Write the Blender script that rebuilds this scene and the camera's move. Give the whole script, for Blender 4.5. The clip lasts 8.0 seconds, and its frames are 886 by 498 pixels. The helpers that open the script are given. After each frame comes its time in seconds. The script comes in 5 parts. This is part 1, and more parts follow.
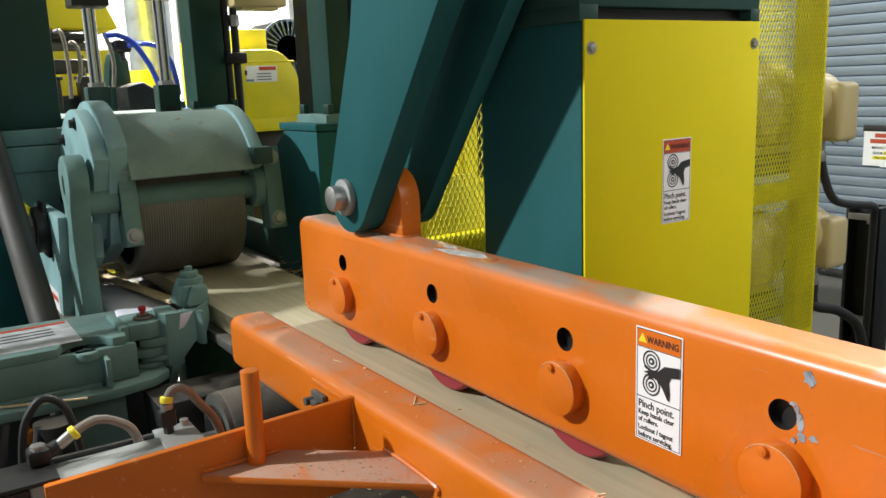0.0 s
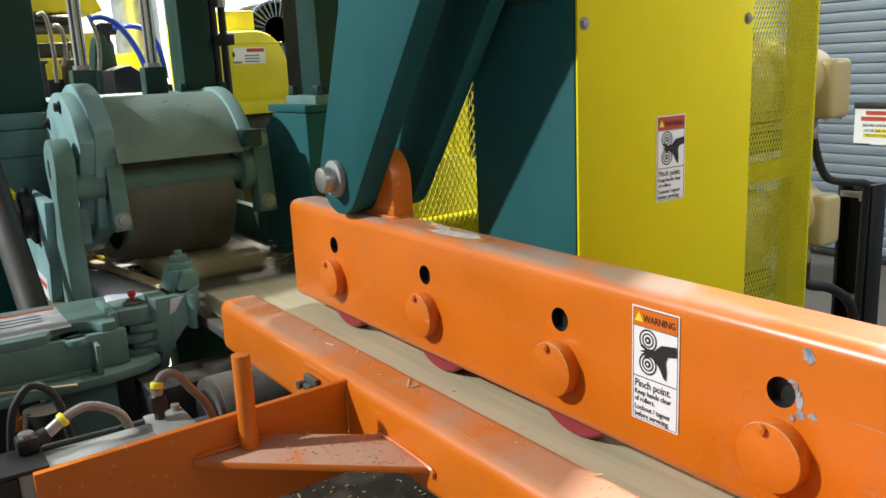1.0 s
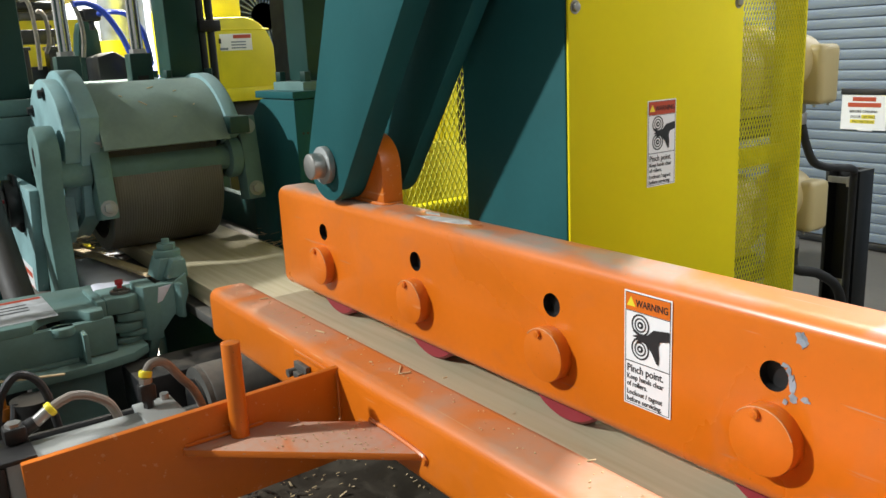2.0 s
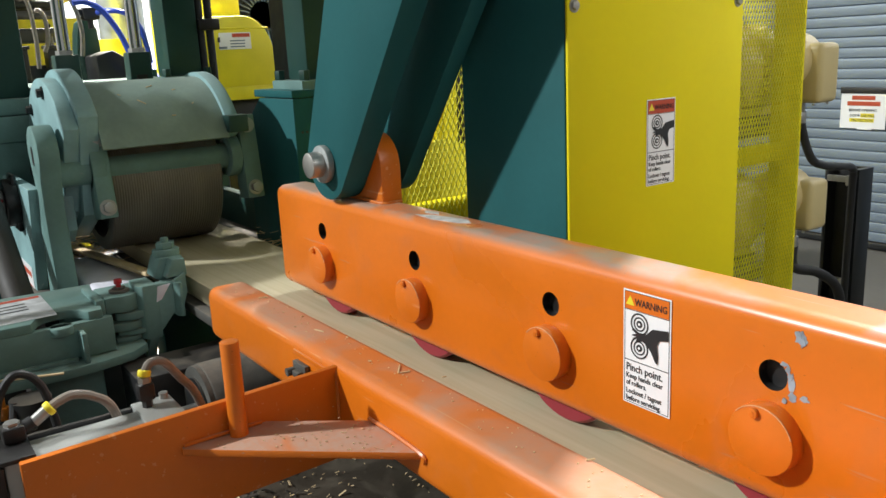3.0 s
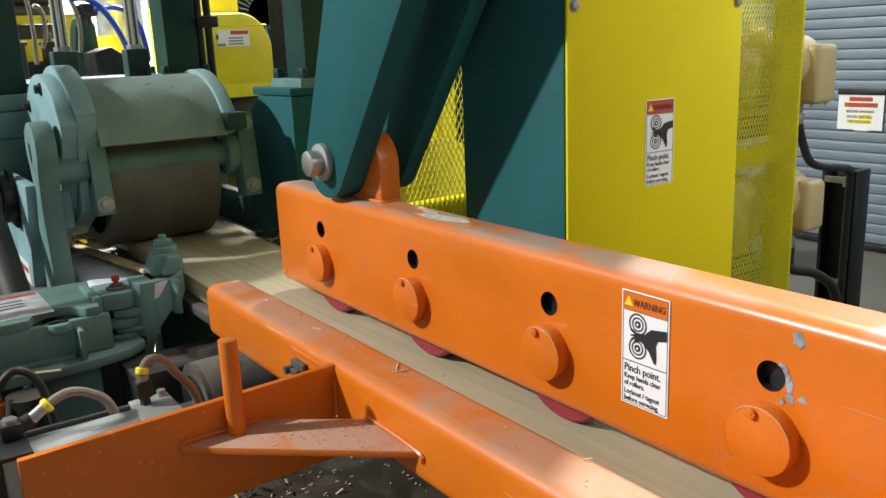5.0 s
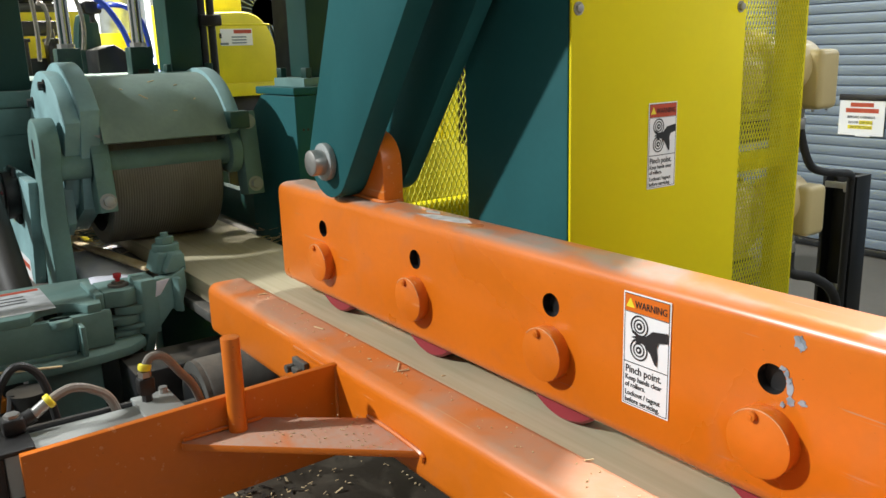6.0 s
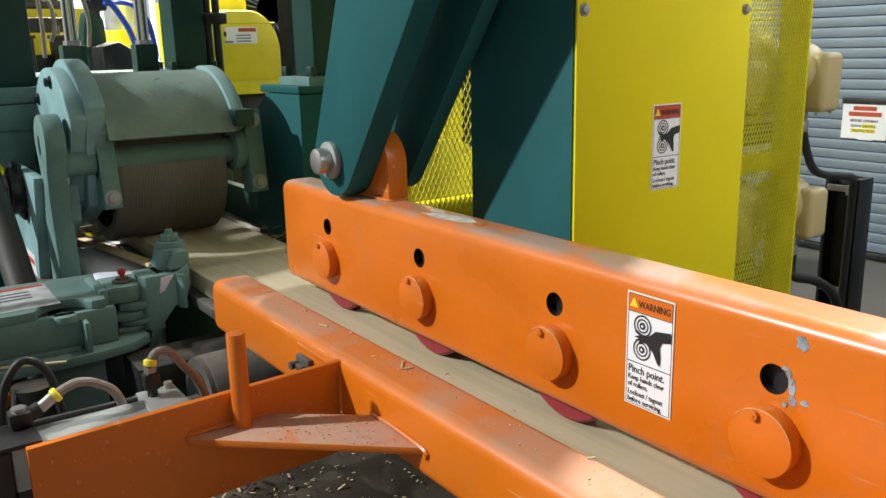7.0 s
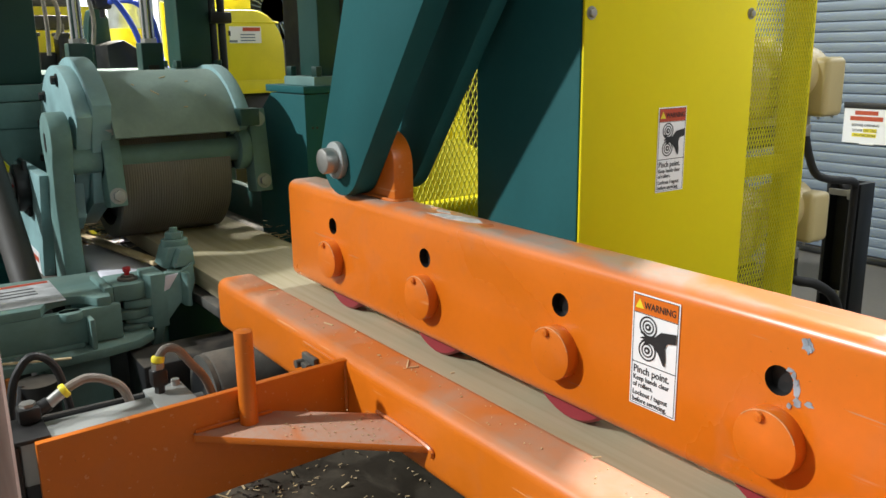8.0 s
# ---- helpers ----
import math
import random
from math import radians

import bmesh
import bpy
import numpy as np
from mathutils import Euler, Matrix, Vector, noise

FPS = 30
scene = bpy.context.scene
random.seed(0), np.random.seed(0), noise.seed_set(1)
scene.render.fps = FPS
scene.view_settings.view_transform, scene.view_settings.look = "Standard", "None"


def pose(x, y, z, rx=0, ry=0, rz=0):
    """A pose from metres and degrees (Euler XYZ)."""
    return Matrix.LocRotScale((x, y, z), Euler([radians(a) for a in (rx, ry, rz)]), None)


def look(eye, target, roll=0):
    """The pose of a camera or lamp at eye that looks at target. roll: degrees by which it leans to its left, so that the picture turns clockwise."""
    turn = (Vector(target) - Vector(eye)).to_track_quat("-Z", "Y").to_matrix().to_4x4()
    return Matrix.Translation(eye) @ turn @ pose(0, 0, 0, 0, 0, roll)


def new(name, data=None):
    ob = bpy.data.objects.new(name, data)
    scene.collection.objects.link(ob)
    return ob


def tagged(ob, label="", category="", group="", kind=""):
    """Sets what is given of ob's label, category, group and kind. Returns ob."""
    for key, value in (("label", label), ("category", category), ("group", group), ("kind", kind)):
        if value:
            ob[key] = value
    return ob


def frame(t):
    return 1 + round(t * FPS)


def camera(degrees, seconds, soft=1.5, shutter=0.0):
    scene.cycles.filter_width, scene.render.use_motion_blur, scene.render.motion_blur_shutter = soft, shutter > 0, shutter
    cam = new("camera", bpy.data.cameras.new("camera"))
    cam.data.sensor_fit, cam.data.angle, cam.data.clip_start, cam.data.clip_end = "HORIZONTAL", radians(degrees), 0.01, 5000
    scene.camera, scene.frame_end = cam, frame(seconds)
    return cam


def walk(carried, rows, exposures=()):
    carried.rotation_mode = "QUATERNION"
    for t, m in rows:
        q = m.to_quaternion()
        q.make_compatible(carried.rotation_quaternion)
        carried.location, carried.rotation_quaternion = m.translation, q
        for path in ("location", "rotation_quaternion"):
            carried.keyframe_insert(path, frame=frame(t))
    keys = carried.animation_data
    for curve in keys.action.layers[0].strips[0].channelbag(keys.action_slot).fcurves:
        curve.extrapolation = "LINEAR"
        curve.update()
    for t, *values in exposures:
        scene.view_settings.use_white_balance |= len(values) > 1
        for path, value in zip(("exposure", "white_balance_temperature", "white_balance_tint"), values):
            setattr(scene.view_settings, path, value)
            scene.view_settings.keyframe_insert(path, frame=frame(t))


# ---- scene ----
cam = camera(56.7, 8.0, shutter=0.4)
PATH = [
    (0, (0.631, -0.678, 1.466), (-1.005, 0.402, 1.07), -2.2),
    (0.5, (0.625, -0.676, 1.463), (-1.006, 0.407, 1.056), -2.3),
    (1, (0.618, -0.671, 1.46), (-1.0, 0.419, 1.022), -2.7),
    (1.5, (0.611, -0.67, 1.456), (-0.988, 0.437, 0.991), -2.8),
    (3, (0.61, -0.669, 1.456), (-0.986, 0.44, 0.985), -2.8),
    (3.5, (0.609, -0.668, 1.455), (-0.984, 0.444, 0.979), -2.9),
    (4, (0.61, -0.67, 1.457), (-0.983, 0.443, 0.982), -2.7),
    (4.5, (0.609, -0.671, 1.457), (-0.982, 0.443, 0.982), -2.6),
    (6, (0.61, -0.677, 1.457), (-0.981, 0.439, 0.985), -1.8),
    (6.5, (0.612, -0.685, 1.458), (-0.978, 0.432, 0.987), -1.5),
    (7, (0.613, -0.685, 1.457), (-0.98, 0.429, 0.985), -1.3),
    (7.5, (0.614, -0.693, 1.46), (-0.976, 0.423, 0.986), -1.1),
    (8, (0.614, -0.697, 1.458), (-0.979, 0.418, 0.988), -0.8),
]
walk(cam, [(t, look(eye, target, roll)) for t, eye, target, roll in PATH])

# ---------------------------------------------------------------- light
world = bpy.data.worlds.new("hall_air")
scene.world = world
world.use_nodes = True
bg = world.node_tree.nodes["Background"]
bg.inputs[0].default_value = (0.85, 0.95, 1.0, 1)
bg.inputs[1].default_value = 0.023


def area_lamp(x, y, z, target, watts, size, colour=(1, 0.97, 0.9)):
    data = bpy.data.lights.new("area_light", "AREA")
    data.shape, data.size, data.energy, data.color = "DISK", size, watts, colour
    ob = new("area_light", data)
    ob.matrix_world = look((x, y, z), target)
    return ob


KEY = area_lamp(-5.9, -10.0, 8.6, (0, 0, 1.1), 2050, 0.4, (0.97, 1.0, 1.0))
TOP = area_lamp(-1.95, 4.3, 9.2, (0.75, 0.1, 1.0), 38, 0.25, (0.97, 1.0, 1.0))
TOP.data.spread = radians(25)
# added fill, no known lamp: brightens the machines at the back
BACK_FILL = area_lamp(-5.4, 1.6, 6.0, (-3.8, 0.6, 1.4), 170, 0.5)
BACK_FILL.data.spread = radians(38)
# added fill from the camera side, cone narrowed onto the yellow cover
COVER_FILL = area_lamp(4.5, 0.8, 4.2, (-0.25, 1.05, 1.75), 4.7, 0.5, (0.98, 0.99, 0.98))
COVER_FILL.data.spread = radians(26)

# ---------------------------------------------------------------- materials


def mat(name, col, rough=0.5, metal=0.0, var=0.12, scale=6.0, fine=90.0, bump=0.08, dust=0.0,
        dust_col=(0.42, 0.34, 0.25), wear=0.0, wear_col=(0.35, 0.34, 0.32), coat=0.0, scuff=0.0, gloss=0.5, dull=0.4, edge=(0.36, 0.64)):
    """Painted or bare surface: two scales of colour change, fine relief, dust lying on upward faces, worn spots."""
    m = bpy.data.materials.new(name)
    m.use_nodes = True
    nt = m.node_tree
    b = nt.nodes["Principled BSDF"]
    tc = nt.nodes.new("ShaderNodeTexCoord")

    def noise_tex(s, detail=4.0, dist=0.0):
        n = nt.nodes.new("ShaderNodeTexNoise")
        n.inputs["Scale"].default_value, n.inputs["Detail"].default_value = s, detail
        n.inputs["Distortion"].default_value = dist
        nt.links.new(tc.outputs["Object"], n.inputs["Vector"])
        return n.outputs["Fac"]

    def ramp(src, a, bb, lo=0.0, hi=1.0):
        r = nt.nodes.new("ShaderNodeMapRange")
        r.inputs["From Min"].default_value, r.inputs["From Max"].default_value = a, bb
        r.inputs["To Min"].default_value, r.inputs["To Max"].default_value = lo, hi
        nt.links.new(src, r.inputs["Value"])
        return r.outputs["Result"]

    def mix(fac, c1, c2):
        x = nt.nodes.new("ShaderNodeMix")
        x.data_type = "RGBA"
        for sock, v in ((x.inputs[0], fac), (x.inputs[6], c1), (x.inputs[7], c2)):
            if isinstance(v, (int, float)):
                sock.default_value = v
            elif isinstance(v, tuple):
                sock.default_value = (*v, 1)
            else:
                nt.links.new(v, sock)
        return x.outputs[2]

    def mul(a, bb):
        x = nt.nodes.new("ShaderNodeMath")
        x.operation = "MULTIPLY"
        for sock, v in ((x.inputs[0], a), (x.inputs[1], bb)):
            if isinstance(v, (int, float)):
                sock.default_value = v
            else:
                nt.links.new(v, sock)
        return x.outputs[0]

    big = noise_tex(scale, 5, 0.4)
    small = noise_tex(fine, 3)
    dark = tuple(c * (1 - var) for c in col)
    lite = tuple(min(1, c * (1 + var) + 0.01 * var) for c in col)
    c = mix(ramp(big, 0.3, 0.7), dark, lite)
    c = mix(mul(ramp(small, 0.35, 0.75), 0.35 * var * 3), c, tuple(k * 0.7 for k in col))
    r_out = ramp(big, 0.3, 0.7, max(0.02, rough - 0.07), min(1, rough + 0.09))
    if wear:
        spot = ramp(noise_tex(scale * 5, 6, 0.2), 0.72 - 0.1 * wear, 0.75 - 0.1 * wear)
        c = mix(spot, c, wear_col)
    if scuff:
        # thin pale scratches in two directions and a few dull rub marks
        for rot, stretch in (((0.2, 0.5, 0.4), (2, 60, 60)), ((0.1, -0.9, -0.3), (3, 75, 75))):
            mp = nt.nodes.new("ShaderNodeMapping")
            mp.inputs["Rotation"].default_value, mp.inputs["Scale"].default_value = rot, stretch
            nt.links.new(tc.outputs["Object"], mp.inputs[0])
            n = nt.nodes.new("ShaderNodeTexNoise")
            n.inputs["Scale"].default_value, n.inputs["Detail"].default_value = 1.6, 3
            nt.links.new(mp.outputs[0], n.inputs["Vector"])
            c = mix(mul(ramp(n.outputs["Fac"], 0.69, 0.73), scuff), c, wear_col)
        c = mix(mul(ramp(noise_tex(scale * 3.5, 8, 1.2), 0.56, 0.74), scuff * 0.55), c, tuple(k * 0.72 + 0.05 for k in col))
        c = mix(mul(ramp(noise_tex(230.0, 2), 0.72, 0.76), scuff), c, tuple(k * 0.35 for k in col))
    if dust:
        geo = nt.nodes.new("ShaderNodeNewGeometry")
        sep = nt.nodes.new("ShaderNodeSeparateXYZ")
        nt.links.new(geo.outputs["Normal"], sep.inputs[0])
        up = ramp(sep.outputs["Z"], 0.55, 0.95)
        patch = ramp(noise_tex(scale * 1.6, 7, 0.6), *edge, 0.25, 1.0)
        speck = ramp(noise_tex(scale * 14, 6, 0.8), 0.35, 0.65, 0.78, 1.0)
        d = mul(mul(up, mul(patch, speck)), dust)
        c = mix(d, c, dust_col)
        rr = nt.nodes.new("ShaderNodeMath")
        rr.operation, rr.use_clamp = "ADD", True
        nt.links.new(r_out, rr.inputs[0])
        nt.links.new(mul(d, dull), rr.inputs[1])
        r_out = rr.outputs[0]
    nt.links.new(c, b.inputs["Base Color"])
    nt.links.new(r_out, b.inputs["Roughness"])
    b.inputs["Metallic"].default_value = metal
    b.inputs["Specular IOR Level"].default_value = gloss
    b.inputs["Coat Weight"].default_value = coat
    if bump:
        bp = nt.nodes.new("ShaderNodeBump")
        bp.inputs["Strength"].default_value, bp.inputs["Distance"].default_value = bump, 0.002
        nt.links.new(small, bp.inputs["Height"])
        nt.links.new(bp.outputs[0], b.inputs["Normal"])
    return m


def wood_mat(name, a, bcol, stretch=(1.2, 26, 26), rough=0.7):
    m = bpy.data.materials.new(name)
    m.use_nodes = True
    nt = m.node_tree
    b = nt.nodes["Principled BSDF"]
    tc = nt.nodes.new("ShaderNodeTexCoord")
    mp = nt.nodes.new("ShaderNodeMapping")
    mp.inputs["Scale"].default_value = stretch
    nt.links.new(tc.outputs["Object"], mp.inputs[0])
    n = nt.nodes.new("ShaderNodeTexNoise")
    n.inputs["Scale"].default_value, n.inputs["Detail"].default_value = 2.2, 8
    n.inputs["Distortion"].default_value = 0.8
    nt.links.new(mp.outputs[0], n.inputs[0])
    cr = nt.nodes.new("ShaderNodeValToRGB")
    cr.color_ramp.elements[0].position, cr.color_ramp.elements[1].position = 0.3, 0.7
    cr.color_ramp.elements[0].color, cr.color_ramp.elements[1].color = (*a, 1), (*bcol, 1)
    nt.links.new(n.outputs[0], cr.inputs[0])
    nt.links.new(cr.outputs[0], b.inputs["Base Color"])
    b.inputs["Roughness"].default_value = rough
    bp = nt.nodes.new("ShaderNodeBump")
    bp.inputs["Strength"].default_value, bp.inputs["Distance"].default_value = 0.25, 0.002
    nt.links.new(n.outputs[0], bp.inputs["Height"])
    nt.links.new(bp.outputs[0], b.inputs["Normal"])
    return m


def glow_mat(name, col, strength):
    m = bpy.data.materials.new(name)
    m.use_nodes = True
    b = m.node_tree.nodes["Principled BSDF"]
    b.inputs["Base Color"].default_value = (*col, 1)
    b.inputs["Emission Color"].default_value = (*col, 1)
    b.inputs["Emission Strength"].default_value = strength
    return m


ORANGE = mat("orange_enamel", (0.69, 0.166, 0.008), 0.33, var=0.10, scale=3.5, bump=0.05, dust=0.68, scuff=0.5, wear_col=(0.80, 0.42, 0.20),
             dust_col=(0.43, 0.31, 0.23), dull=0.2, edge=(0.42, 0.56))
ORANGE_BRACE = mat("orange_enamel_caked_dust", (0.69, 0.166, 0.008), 0.5, var=0.10, scale=6.0, bump=0.06, dust=0.86, dust_col=(0.52, 0.37, 0.29),
                   scuff=0.4, edge=(0.30, 0.46))
ORANGE_PLAIN = mat("orange_enamel_clean", (0.69, 0.166, 0.008), 0.4, var=0.12, scale=4.0, bump=0.05, scuff=0.45, wear_col=(0.80, 0.42, 0.20))
GREEN = mat("green_enamel", (0.017, 0.098, 0.104), 0.55, gloss=0.12, var=0.14, scale=4.0, bump=0.06, dust=0.5,
            dust_col=(0.20, 0.22, 0.18))
GREEN_DARK = mat("dark_green_enamel", (0.016, 0.056, 0.047), 0.45, gloss=0.35, var=0.15, scale=4.0, bump=0.06, dust=0.4,
                 dust_col=(0.16, 0.18, 0.14))
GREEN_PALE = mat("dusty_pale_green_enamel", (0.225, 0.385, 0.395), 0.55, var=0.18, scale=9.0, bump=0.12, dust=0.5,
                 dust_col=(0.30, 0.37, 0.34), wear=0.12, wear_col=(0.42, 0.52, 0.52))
GREEN_DUSTY = mat("sawdust_filmed_green_enamel", (0.138, 0.248, 0.232), 0.6, gloss=0.3, var=0.2, scale=8.0, bump=0.1, dust=0.6,
                  dust_col=(0.19, 0.25, 0.215), wear=0.1, wear_col=(0.22, 0.28, 0.27), scuff=0.25)
HOOD_GREY = mat("dusty_grey_green_sheet", (0.215, 0.300, 0.265), 0.6, var=0.22, scale=7.0, bump=0.1, dust=0.4,
                dust_col=(0.30, 0.365, 0.315))
YELLOW = mat("yellow_enamel", (0.72, 0.61, 0.001), 0.62, var=0.05, scale=2.0, bump=0.02, gloss=0.2)
YELLOW_DUST = mat("dusty_yellow_enamel", (0.82, 0.71, 0.02), 0.5, var=0.08, scale=5.0, bump=0.03, dust=0.3,
                  dust_col=(0.55, 0.48, 0.2))
STEEL = mat("bare_steel", (0.42, 0.41, 0.39), 0.38, 0.85, var=0.15, scale=14.0, bump=0.08)
CHROME = mat("chromed_rod", (0.75, 0.75, 0.76), 0.12, 1.0, var=0.03, scale=5.0, bump=0.01)
GALV = mat("galvanised_sheet", (0.55, 0.60, 0.64), 0.35, 0.8, var=0.2, scale=10.0, bump=0.05)
ALU = mat("milled_aluminium", (0.36, 0.385, 0.38), 0.45, 0.35, var=0.12, scale=10.0, bump=0.06, dust=0.3)
IRON = mat("dusty_cast_iron", (0.10, 0.098, 0.088), 0.62, 0.3, var=0.2, scale=20.0, bump=0.15, dust=0.3)
ROLL_STEEL = mat("fluted_roll_steel", (0.16, 0.15, 0.135), 0.5, 0.45, var=0.18, scale=14.0, bump=0.1)
BLACK = mat("black_plastic", (0.012, 0.011, 0.011), 0.45, var=0.2, scale=20.0, bump=0.05)
BLACK_STEEL = mat("black_painted_steel", (0.012, 0.013, 0.014), 0.4, var=0.2, scale=8.0, bump=0.05, dust=0.2)
PIT = mat("grimy_pit_floor", (0.018, 0.017, 0.015), 0.9, var=0.4, scale=12.0, bump=0.2)
RUBBER = mat("black_rubber", (0.017, 0.017, 0.018), 0.6, var=0.2, scale=25.0, bump=0.08)
HOSE = mat("dusty_clear_hose", (0.22, 0.19, 0.16), 0.35, var=0.2, scale=30.0, bump=0.03)
BLUE = mat("blue_air_hose", (0.02, 0.06, 0.42), 0.35, var=0.08, scale=20.0, bump=0.02)
RED = mat("red_polyurethane", (0.27, 0.022, 0.035), 0.45, var=0.12, scale=20.0, bump=0.04)
RED_CAP = mat("red_plastic", (0.45, 0.02, 0.03), 0.35, var=0.08, scale=20.0, bump=0.02)
PINK = mat("pale_wheel_hub", (0.55, 0.42, 0.40), 0.5, var=0.1, scale=20.0, bump=0.03)
BEIGE = mat("beige_enamel", (0.62, 0.50, 0.24), 0.4, var=0.06, scale=4.0, bump=0.02, dust=0.25,
            dust_col=(0.75, 0.68, 0.5))
WORN_ORANGE = mat("rubbed_orange_primer", (0.70, 0.36, 0.18), 0.5, var=0.3, scale=80.0, bump=0.05)
MESH_YELLOW = mat("yellow_painted_mesh", (0.66, 0.60, 0.02), 0.5, var=0.1, scale=9.0, bump=0.0)
SHEET = mat("pale_dusty_sheet", (0.66, 0.66, 0.74), 0.5, 0.0, var=0.12, scale=9.0, bump=0.05)
PEEL = mat("torn_label_backing", (0.55, 0.54, 0.52), 0.7, var=0.25, scale=60.0, bump=0.2)
WORN_VINYL = mat("worn_vinyl", (0.46, 0.47, 0.48), 0.55, var=0.3, scale=25.0, bump=0.05)
WHITE = mat("white_vinyl", (0.88, 0.89, 0.90), 0.35, var=0.02, scale=5.0, bump=0.0)
INK = mat("black_ink", (0.02, 0.02, 0.022), 0.45, var=0.05, scale=5.0, bump=0.0)
LABEL_ORANGE = mat("orange_ink", (0.72, 0.16, 0.01), 0.4, var=0.03, scale=5.0, bump=0.0)
LABEL_RED = mat("red_ink", (0.50, 0.07, 0.03), 0.4, var=0.05, scale=9.0, bump=0.0)
LABEL_YELLOW = mat("yellow_ink", (0.85, 0.72, 0.04), 0.4, var=0.03, scale=5.0, bump=0.0)
FLAKE = mat("bare_metal_flake", (0.34, 0.40, 0.47), 0.4, 0.2, var=0.3, scale=60.0, bump=0.2)
PLANER_WOOD = wood_mat("rough_lumber", (0.39, 0.335, 0.21), (0.48, 0.425, 0.29))
CHIP_WOOD = wood_mat("pale_wood_chips", (0.55, 0.40, 0.20), (0.72, 0.58, 0.36), (6, 20, 20))
POST_WOOD = wood_mat("weathered_timber", (0.22, 0.15, 0.13), (0.36, 0.27, 0.24), (30, 30, 2.0), 0.85)
CONCRETE = mat("worn_concrete", (0.20, 0.185, 0.16), 0.75, var=0.16, scale=1.2, fine=40, bump=0.1)
WALL_WHITE = mat("white_wall_sheet", (0.78, 0.78, 0.75), 0.6, var=0.05, scale=0.8, bump=0.02)
SLAT = mat("grey_door_slat", (0.20, 0.25, 0.31), 0.42, 0.25, var=0.08, scale=2.0, bump=0.02)
TRAY_DIRT = mat("oily_dusty_sheet", (0.040, 0.031, 0.022), 0.5, 0.0, var=0.5, scale=7.0, bump=0.2, dust=0.42, dust_col=(0.20, 0.17, 0.125), edge=(0.46, 0.60))
TRAY_RIM = mat("worn_bright_rim", (0.36, 0.33, 0.28), 0.5, 0.2, var=0.35, scale=30.0, bump=0.1)
DARK_CHIP = mat("dark_bark_flakes", (0.035, 0.025, 0.018), 0.8, var=0.4, scale=40.0, bump=0.2)
ORANGE_TOP = mat("orange_enamel_thick_dust", (0.69, 0.166, 0.008), 0.30, var=0.10, scale=3.5, bump=0.04, dust=0.95, dust_col=(0.36, 0.30, 0.25), scuff=0.5,
                 dull=0.08, edge=(0.42, 0.52))
# emitter for the band added out of view above the shutter
GLOW_PANE = glow_mat("white_glow_pane", (0.93, 0.97, 1.0), 5.6)
DAYLIGHT = glow_mat("daylight_panel", (0.95, 0.98, 1.0), 2.2)
DULL_WALL = mat("grey_wall_sheet", (0.24, 0.24, 0.23), 0.7, var=0.08, scale=0.8, bump=0.02)

# ---------------------------------------------------------------- mesh helpers
ORIGIN = {}


def rbox(x0, x1, y0, y1, z0, z1, bev=0.003, seg=2):
    bm = bmesh.new()
    bmesh.ops.create_cube(bm, size=1.0)
    for v in bm.verts:
        v.co = Vector((x0 + (v.co.x + 0.5) * (x1 - x0), y0 + (v.co.y + 0.5) * (y1 - y0), z0 + (v.co.z + 0.5) * (z1 - z0)))
    if bev:
        bmesh.ops.bevel(bm, geom=list(bm.edges), offset=bev, segments=seg, profile=0.5, affect="EDGES", clamp_overlap=True)
    return bm


def cyl(p0, p1, r, seg=24, r2=None, bev=0.0):
    p0, p1 = Vector(p0), Vector(p1)
    d = p1 - p0
    bm = bmesh.new()
    bmesh.ops.create_cone(bm, cap_ends=True, segments=seg, radius1=r, radius2=r if r2 is None else r2, depth=d.length)
    if bev:
        rim = [e for e in bm.edges if any(len(f.verts) > 4 for f in e.link_faces)]
        bmesh.ops.bevel(bm, geom=rim, offset=bev, segments=2, profile=0.5, affect="EDGES")
    bm.transform(Matrix.Translation((p0 + p1) / 2) @ d.to_track_quat("Z", "Y").to_matrix().to_4x4())
    return bm


def prism(poly, axis, a0, a1, bev=0.0):
    """A plate: the outline poly in the two other axes, from a0 to a1 along axis."""
    def at(u, v, w):
        return {"x": (w, u, v), "y": (u, w, v), "z": (u, v, w)}[axis]
    bm = bmesh.new()
    low = [bm.verts.new(at(u, v, a0)) for u, v in poly]
    top = [bm.verts.new(at(u, v, a1)) for u, v in poly]
    n = len(poly)
    bm.faces.new(low)
    bm.faces.new(top)
    for i in range(n):
        bm.faces.new((low[i], low[(i + 1) % n], top[(i + 1) % n], top[i]))
    bmesh.ops.recalc_face_normals(bm, faces=list(bm.faces))
    if bev:
        rim = [e for e in bm.edges if e.calc_face_angle(0) > 0.6]
        bmesh.ops.bevel(bm, geom=rim, offset=bev, segments=2, profile=0.5, affect="EDGES", clamp_overlap=True)
    return bm


def arc(cx, cz, r, a0, a1, n):
    return [(cx + r * math.cos(radians(a0 + (a1 - a0) * i / n)), cz + r * math.sin(radians(a0 + (a1 - a0) * i / n))) for i in range(n + 1)]


